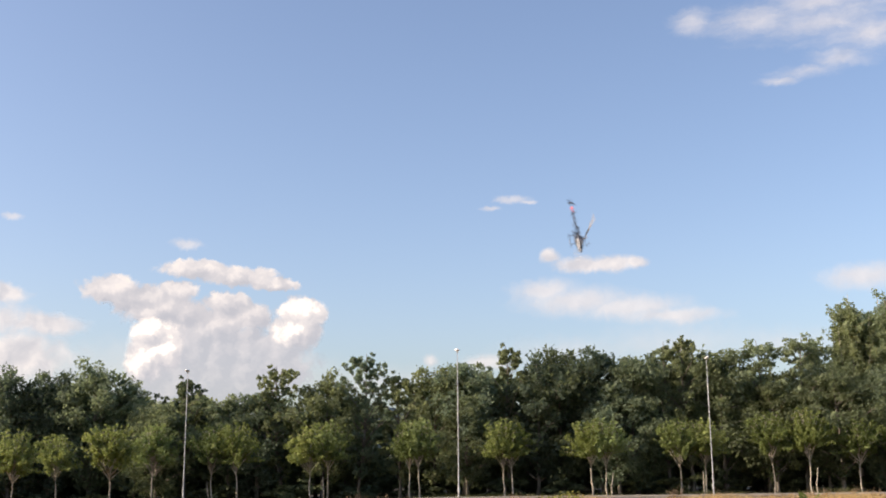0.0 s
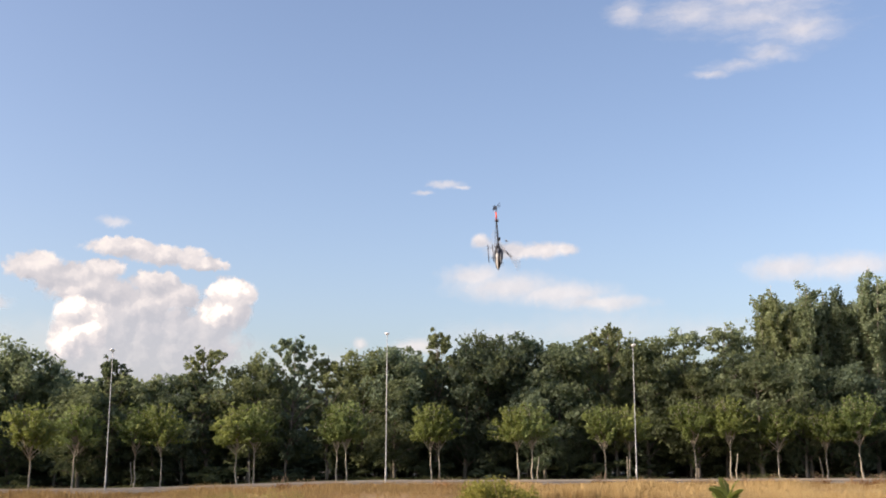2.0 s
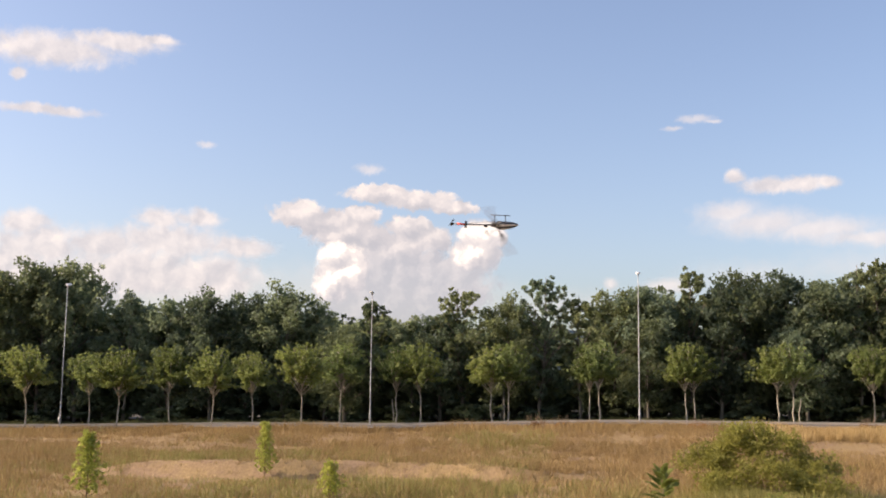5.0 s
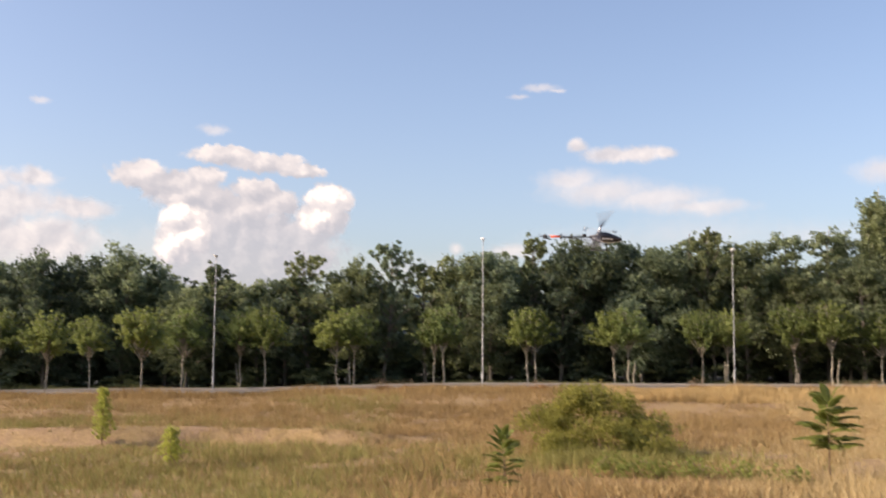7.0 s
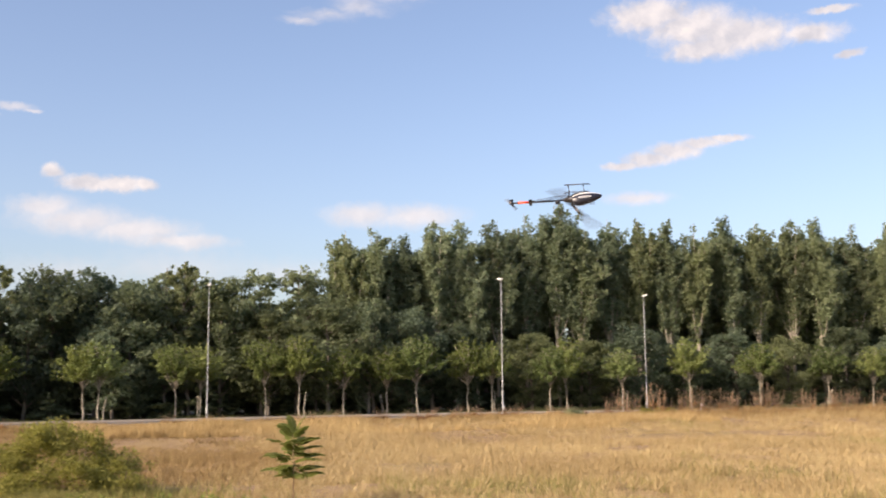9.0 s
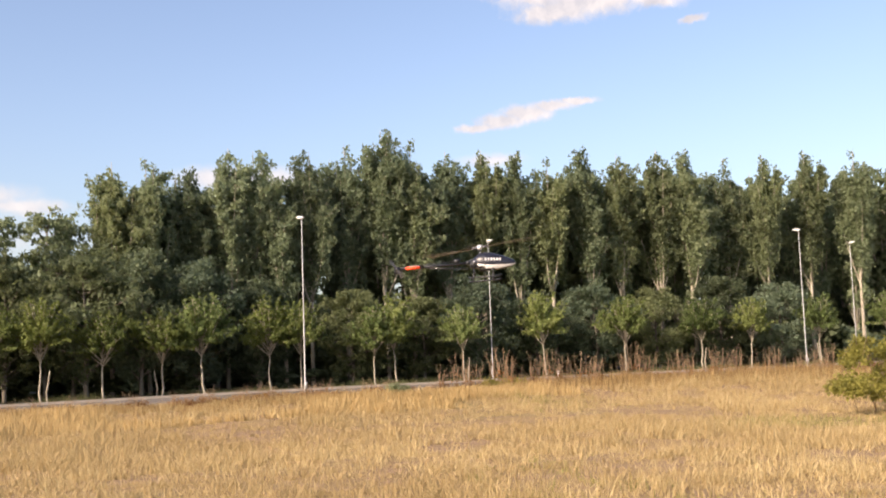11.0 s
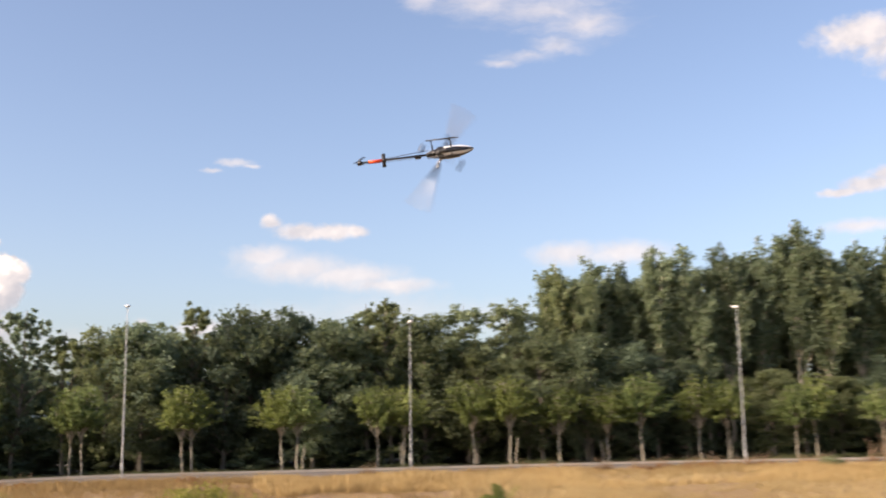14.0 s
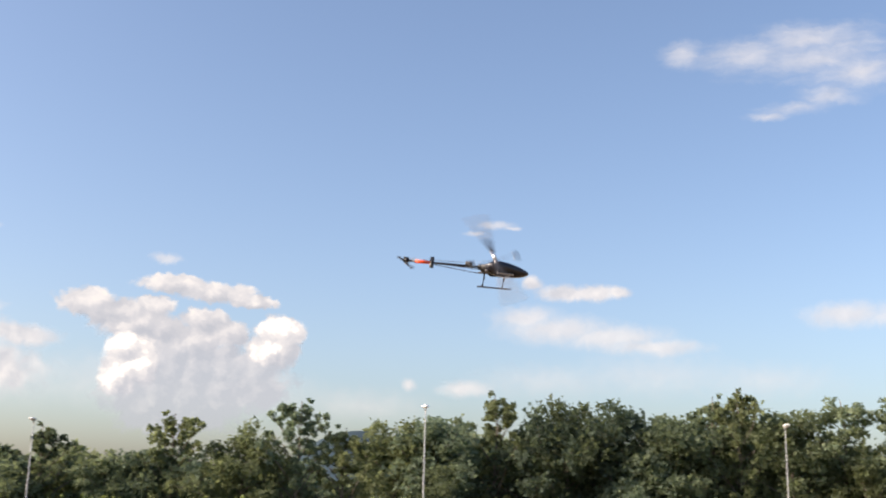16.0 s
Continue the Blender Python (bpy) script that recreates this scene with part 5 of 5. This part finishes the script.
def motions():
    # seconds, place, turns: a nose-down hover, a pull-out, then rolls one after another
    rows = [
        (0.00, 3.98, 25.83, 7.14, -74, 76.0, -51.0),
        (0.10, 4.72, 25.80, 7.11, -106, 78.0, -84.0),
        (0.20, 5.47, 25.78, 7.08, -137, 77.0, -117.0),
        (0.30, 5.97, 25.79, 6.85, -155, 72.0, -135.0),
        (0.40, 6.50, 25.79, 6.62, -167, 67.0, -147.0),
        (0.50, 6.54, 25.71, 6.85, -179, 74.0, -158.0),
        (0.60, 6.18, 25.66, 6.98, 73, 78.0, 94.0),
        (0.70, 5.53, 25.64, 7.05, 33, 77.0, 54.0),
        (0.80, 4.87, 25.65, 7.11, 9, 72.0, 29.0),
        (0.90, 4.28, 25.75, 6.72, -77, 66.0, -58.0),
        (1.00, 3.63, 25.86, 6.34, -86, 53.0, -69.0),
        (1.10, 3.36, 25.86, 6.44, -88, 53.0, -71.0),
        (1.20, 3.06, 25.87, 6.56, -90, 52.0, -74.0),
        (1.30, 3.07, 25.68, 6.67, -96, 61.0, -79.0),
        (1.40, 3.08, 25.49, 6.78, 57, 59.0, 76.0),
        (1.50, 3.10, 25.29, 6.91, 67, 67.0, 87.0),
        (1.60, 3.13, 24.82, 6.67, 64, 69.0, 85.0),
        (1.70, 3.17, 24.34, 6.48, 60, 72.0, 81.0),
        (1.80, 3.22, 23.86, 6.31, 56, 74.0, 77.0),
        (1.90, 3.25, 23.37, 6.13, 48, 79.0, 69.0),
        (2.00, 3.26, 22.90, 5.90, 43, 79.0, 64.0),
        (2.10, 2.44, 23.27, 5.25, 39, 59.0, 57.0),
        (2.20, 1.46, 23.65, 4.49, 32, 47.0, 49.0),
        (2.30, 0.36, 24.02, 3.67, 23, 34.0, 41.0),
        (2.40, -0.15, 24.62, 3.01, 15, 26.0, 35.0),
        (2.50, -0.67, 25.20, 2.31, 9, 17.0, 29.0),
        (2.60, -1.14, 25.16, 2.33, 8, 12.0, 32.0),
        (2.70, -1.56, 25.11, 2.38, 7, 6.0, 34.0),
        (2.80, -1.61, 24.88, 2.62, 25, 5.0, 29.0),
        (2.90, -1.68, 24.65, 2.90, 62, 5.0, 23.0),
        (3.00, -1.80, 24.42, 3.22, 75, 5.0, 16.0),
        (3.10, -2.06, 23.96, 3.54, 112, 5.0, 14.0),
        (3.20, -2.35, 23.50, 3.88, 150, 5.0, 12.0),
        (3.30, -2.62, 23.04, 4.22, -172, 6.0, 7.0),
        (3.40, -2.82, 22.85, 4.38, -140, 4.0, 8.0),
        (3.50, -2.93, 22.68, 4.54, -110, 2.0, 8.0),
        (3.60, -3.11, 23.14, 4.81, -65, 3.0, 8.0),
        (3.70, -3.16, 23.61, 5.11, -15, 3.0, 8.0),
        (3.80, -3.07, 23.46, 5.10, 43, 3.0, 8.0),
        (3.90, -2.98, 23.31, 5.10, 89, 3.0, 8.0),
        (4.00, -2.89, 23.16, 5.09, 136, 3.0, 8.0),
        (4.10, -2.80, 23.01, 5.08, -178, 3.0, 7.0),
        (4.20, -2.71, 22.87, 5.08, -132, 3.0, 7.0),
        (4.30, -2.62, 22.72, 5.07, -85, 3.0, 7.0),
        (4.40, -2.53, 22.57, 5.05, -39, 2.0, 7.0),
        (4.50, -2.44, 22.43, 5.04, 7, 2.0, 7.0),
        (4.60, -2.35, 22.28, 5.03, 54, 2.0, 6.0),
        (4.70, -2.25, 22.13, 5.01, 101, 2.0, 6.0),
        (4.80, -2.16, 21.99, 4.99, 148, 2.0, 6.0),
        (4.90, -2.07, 21.84, 4.97, -166, 2.0, 6.0),
        (5.00, -1.97, 21.70, 4.94, -119, 2.0, 5.0),
        (5.10, -1.88, 21.55, 4.92, -72, 2.0, 5.0),
        (5.20, -1.78, 21.41, 4.89, -25, 2.0, 5.0),
        (5.30, -1.69, 21.27, 4.86, 22, 1.0, 5.0),
        (5.40, -1.59, 21.12, 4.82, 68, 1.0, 5.0),
        (5.50, -1.50, 20.98, 4.78, 114, 1.0, 4.0),
        (5.60, -1.40, 20.84, 4.74, 160, 1.0, 5.0),
        (5.70, -1.30, 20.69, 4.69, -128, 1.0, 5.0),
        (5.80, -1.20, 20.55, 4.64, -75, 1.0, 5.0),
        (5.90, -0.86, 20.59, 4.46, -10, 3.0, 4.0),
        (6.00, -0.37, 20.63, 4.23, 50, 4.0, 3.0),
        (6.10, -0.11, 20.31, 4.14, 62, 4.0, 2.0),
        (6.20, 0.16, 19.99, 4.06, 80, 4.0, 1.0),
        (6.30, 0.42, 19.67, 3.99, 109, 4.0, 0.0),
        (6.40, 0.63, 19.34, 3.94, 165, 3.0, 0.0),
        (6.50, 0.78, 19.01, 3.90, -118, 3.0, -1.0),
        (6.60, 1.18, 19.01, 3.91, -95, 2.0, -2.0),
        (6.70, 1.53, 19.01, 3.92, -75, 2.0, -3.0),
        (6.80, 1.89, 19.01, 3.90, -47, 2.0, -3.0),
        (6.90, 2.29, 19.01, 3.84, -6, 2.0, -4.0),
        (7.00, 2.77, 19.00, 3.71, 35, 1.0, -6.0),
        (7.10, 2.99, 18.62, 3.82, 77, 1.0, -9.0),
        (7.20, 3.30, 18.23, 3.88, 118, 1.0, -10.0),
        (7.30, 3.68, 17.83, 3.93, 160, 0.0, -12.0),
        (7.40, 4.09, 17.41, 4.05, -159, 0.0, -13.0),
        (7.50, 4.52, 16.96, 4.29, -116, 0.0, -15.0),
        (7.60, 4.95, 16.82, 4.09, -74, 0.0, -16.0),
        (7.70, 5.37, 16.65, 4.07, -30, 0.0, -18.0),
        (7.80, 5.76, 16.46, 4.13, 13, 1.0, -19.0),
        (7.90, 6.13, 16.29, 4.18, 57, 1.0, -20.0),
        (8.00, 6.45, 16.15, 4.14, 101, 1.0, -19.0),
        (8.10, 6.88, 15.85, 4.22, 144, -1.0, -20.0),
        (8.20, 7.25, 15.58, 4.25, -172, -3.0, -21.0),
        (8.30, 7.58, 15.32, 4.23, -129, -5.0, -22.0),
        (8.40, 7.87, 15.08, 4.18, -86, -7.0, -23.0),
        (8.50, 8.15, 14.83, 4.12, -44, -9.0, -24.0),
        (8.60, 8.35, 14.52, 4.18, -1, -7.0, -26.0),
        (8.70, 8.56, 14.21, 4.22, 43, -6.0, -27.0),
        (8.80, 8.76, 13.89, 4.26, 87, -5.0, -29.0),
        (8.90, 8.94, 13.58, 4.32, 118, -4.0, -31.0),
        (9.00, 9.10, 13.26, 4.41, 158, -2.0, -33.0),
        (9.10, 9.31, 13.57, 4.43, -148, -3.0, -32.7),
        (9.20, 10.01, 14.58, 4.57, -94, -2.9, -33.3),
        (9.30, 10.98, 15.87, 4.81, -49, -2.8, -34.1),
        (9.40, 11.99, 16.93, 4.97, -4, -4.0, -34.4),
        (9.50, 12.80, 17.48, 5.07, 41, -4.4, -36.3),
        (9.60, 13.09, 17.20, 4.98, 86, -3.5, -38.5),
        (9.70, 13.24, 16.94, 4.82, 131, -3.5, -37.4),
        (9.80, 13.73, 17.37, 4.72, 176, -3.5, -37.2),
        (9.90, 14.20, 17.80, 4.60, -139, -2.5, -38.1),
        (10.00, 14.62, 18.20, 4.47, -94, -2.5, -39.1),
        (10.10, 15.03, 18.59, 4.33, -50, -2.5, -39.0),
        (10.20, 15.40, 18.97, 4.18, -5, -2.5, -39.0),
        (10.30, 15.75, 19.34, 4.02, 40, -2.5, -37.9),
        (10.40, 16.07, 19.70, 3.87, 84, -2.4, -37.9),
        (10.50, 16.36, 20.06, 3.71, 129, -2.4, -37.9),
        (10.60, 16.62, 20.40, 3.54, 174, -2.4, -37.9),
        (10.70, 16.85, 20.74, 3.37, -142, -2.3, -38.0),
        (10.80, 17.06, 21.09, 3.21, -97, -3.2, -38.0),
        (10.90, 17.23, 21.43, 3.05, -53, -3.2, -37.0),
        (11.00, 17.38, 21.78, 2.89, -8, -3.1, -37.0),
        (11.10, 17.51, 22.12, 2.75, 38, -3.1, -37.1),
        (11.20, 17.60, 22.47, 2.60, 84, -3.0, -37.1),
        (11.30, 17.68, 22.83, 2.46, 131, -3.0, -36.2),
        (11.40, 17.72, 23.20, 2.34, 177, -2.9, -36.2),
        (11.50, 17.73, 23.59, 2.23, -137, -2.9, -36.2),
        (11.60, 17.72, 23.99, 2.13, -90, -2.8, -36.3),
        (11.70, 17.69, 24.41, 2.04, -43, -2.8, -35.3),
        (11.80, 17.63, 24.84, 1.98, 3, -2.8, -35.3),
        (11.90, 17.23, 24.65, 2.43, 51, -0.8, -35.4),
        (12.00, 16.68, 24.29, 2.87, 98, 2.2, -33.5),
        (12.10, 16.33, 24.46, 3.06, 146, 2.2, -32.6),
        (12.20, 15.83, 24.49, 3.30, -165, 3.2, -30.8),
        (12.30, 15.30, 24.44, 3.56, -95, 3.2, -29.9),
        (12.40, 14.86, 24.38, 3.78, -20, 4.3, -27.9),
        (12.50, 14.61, 24.37, 3.96, 50, 4.3, -27.9),
        (12.60, 14.34, 24.01, 4.17, 55, 4.1, -28.1),
        (12.70, 12.20, 21.56, 4.37, 82, 1.8, -26.3),
        (12.80, 10.27, 18.86, 4.47, 113, 1.0, -26.5),
        (12.90, 8.49, 16.46, 4.57, 165, 0.2, -25.7),
        (13.00, 7.61, 15.69, 4.73, -118, -0.5, -24.2),
        (13.10, 7.16, 15.61, 4.78, -90, 0.6, -22.8),
        (13.20, 6.87, 15.66, 4.84, -60, 1.7, -21.8),
        (13.30, 6.70, 15.85, 4.90, -27, 3.6, -20.9),
        (13.40, 6.64, 16.17, 4.95, 17, 5.5, -20.1),
        (13.50, 6.64, 16.59, 5.02, 58, 7.4, -19.3),
        (13.60, 6.44, 16.37, 5.06, 100, 4.3, -18.3),
        (13.70, 6.29, 16.31, 5.11, 141, 1.3, -17.2),
        (13.80, 6.17, 16.54, 5.15, -177, -0.8, -17.1),
        (13.90, 6.02, 17.15, 5.16, -135, -3.8, -17.0),
        (14.00, 5.81, 18.26, 5.16, -94, -5.9, -17.9),
        (14.10, 5.74, 19.95, 5.39, -53, -5.0, -16.8),
        (14.20, 5.63, 22.02, 5.99, -11, -4.2, -16.8),
        (14.30, 5.53, 24.23, 6.75, 32, -3.3, -15.7),
        (14.40, 5.49, 26.29, 7.45, 77, -2.5, -14.7),
        (14.50, 5.53, 28.00, 7.88, 122, -1.6, -14.6),
        (14.60, 5.38, 29.48, 8.08, 168, -1.6, -13.6),
        (14.70, 5.27, 30.46, 8.23, -147, -0.6, -12.5),
        (14.80, 5.18, 31.08, 8.35, -68, 0.4, -11.4),
        (14.90, 5.06, 31.44, 8.44, 0, 1.5, -10.4),
        (15.00, 4.88, 31.69, 8.49, 54, 2.6, -9.4),
        (15.10, 4.78, 31.65, 8.39, 68, 2.7, -9.5),
        (15.20, 4.51, 31.62, 8.27, 92, 2.8, -9.8),
        (15.30, 4.13, 31.57, 8.12, 124, 2.8, -9.1),
        (15.40, 3.71, 31.48, 7.96, 170, 1.9, -8.5),
        (15.50, 3.31, 31.37, 7.80, -118, 1.9, -7.7),
        (15.60, 2.99, 31.57, 7.74, -90, 2.9, -6.9),
        (15.70, 2.73, 31.72, 7.67, -55, 3.0, -6.0),
        (15.80, 2.51, 31.82, 7.60, 32, 4.0, -5.0),
        (15.90, 2.33, 31.91, 7.53, 48, 4.1, -5.0),
        (16.00, 2.15, 31.98, 7.46, 58, 4.1, -2.9),
    ]
    walk(helicopter, [(r[0], pose(*r[1:])) for r in rows])
    # the rotor's turn at some moments; it runs at a nearly even pace between them
    spin, turn = [(0.0, float(PHASES[0][1]))], float(PHASES[0][1])
    for (t0, _), (t1, p1) in zip(PHASES, PHASES[1:]):
        n = round((t1 - t0) * FPS)
        least = turn + 77.0 * n
        goal = p1 + 180 * math.ceil((least - p1) / 180)
        for q in range(1, n + 1):
            spin.append((t0 + q / FPS, turn + (goal - turn) * q / n))
        turn = goal
    walk(main_rotor, [(t, pose(0, 0, 0.165, 0, 0, -a)) for t, a in spin])
    walk(tail_rotor, [(t, pose(-0.965, -0.035, -0.005, 0, a * 1.07, 0)) for t, a in spin])


motions()
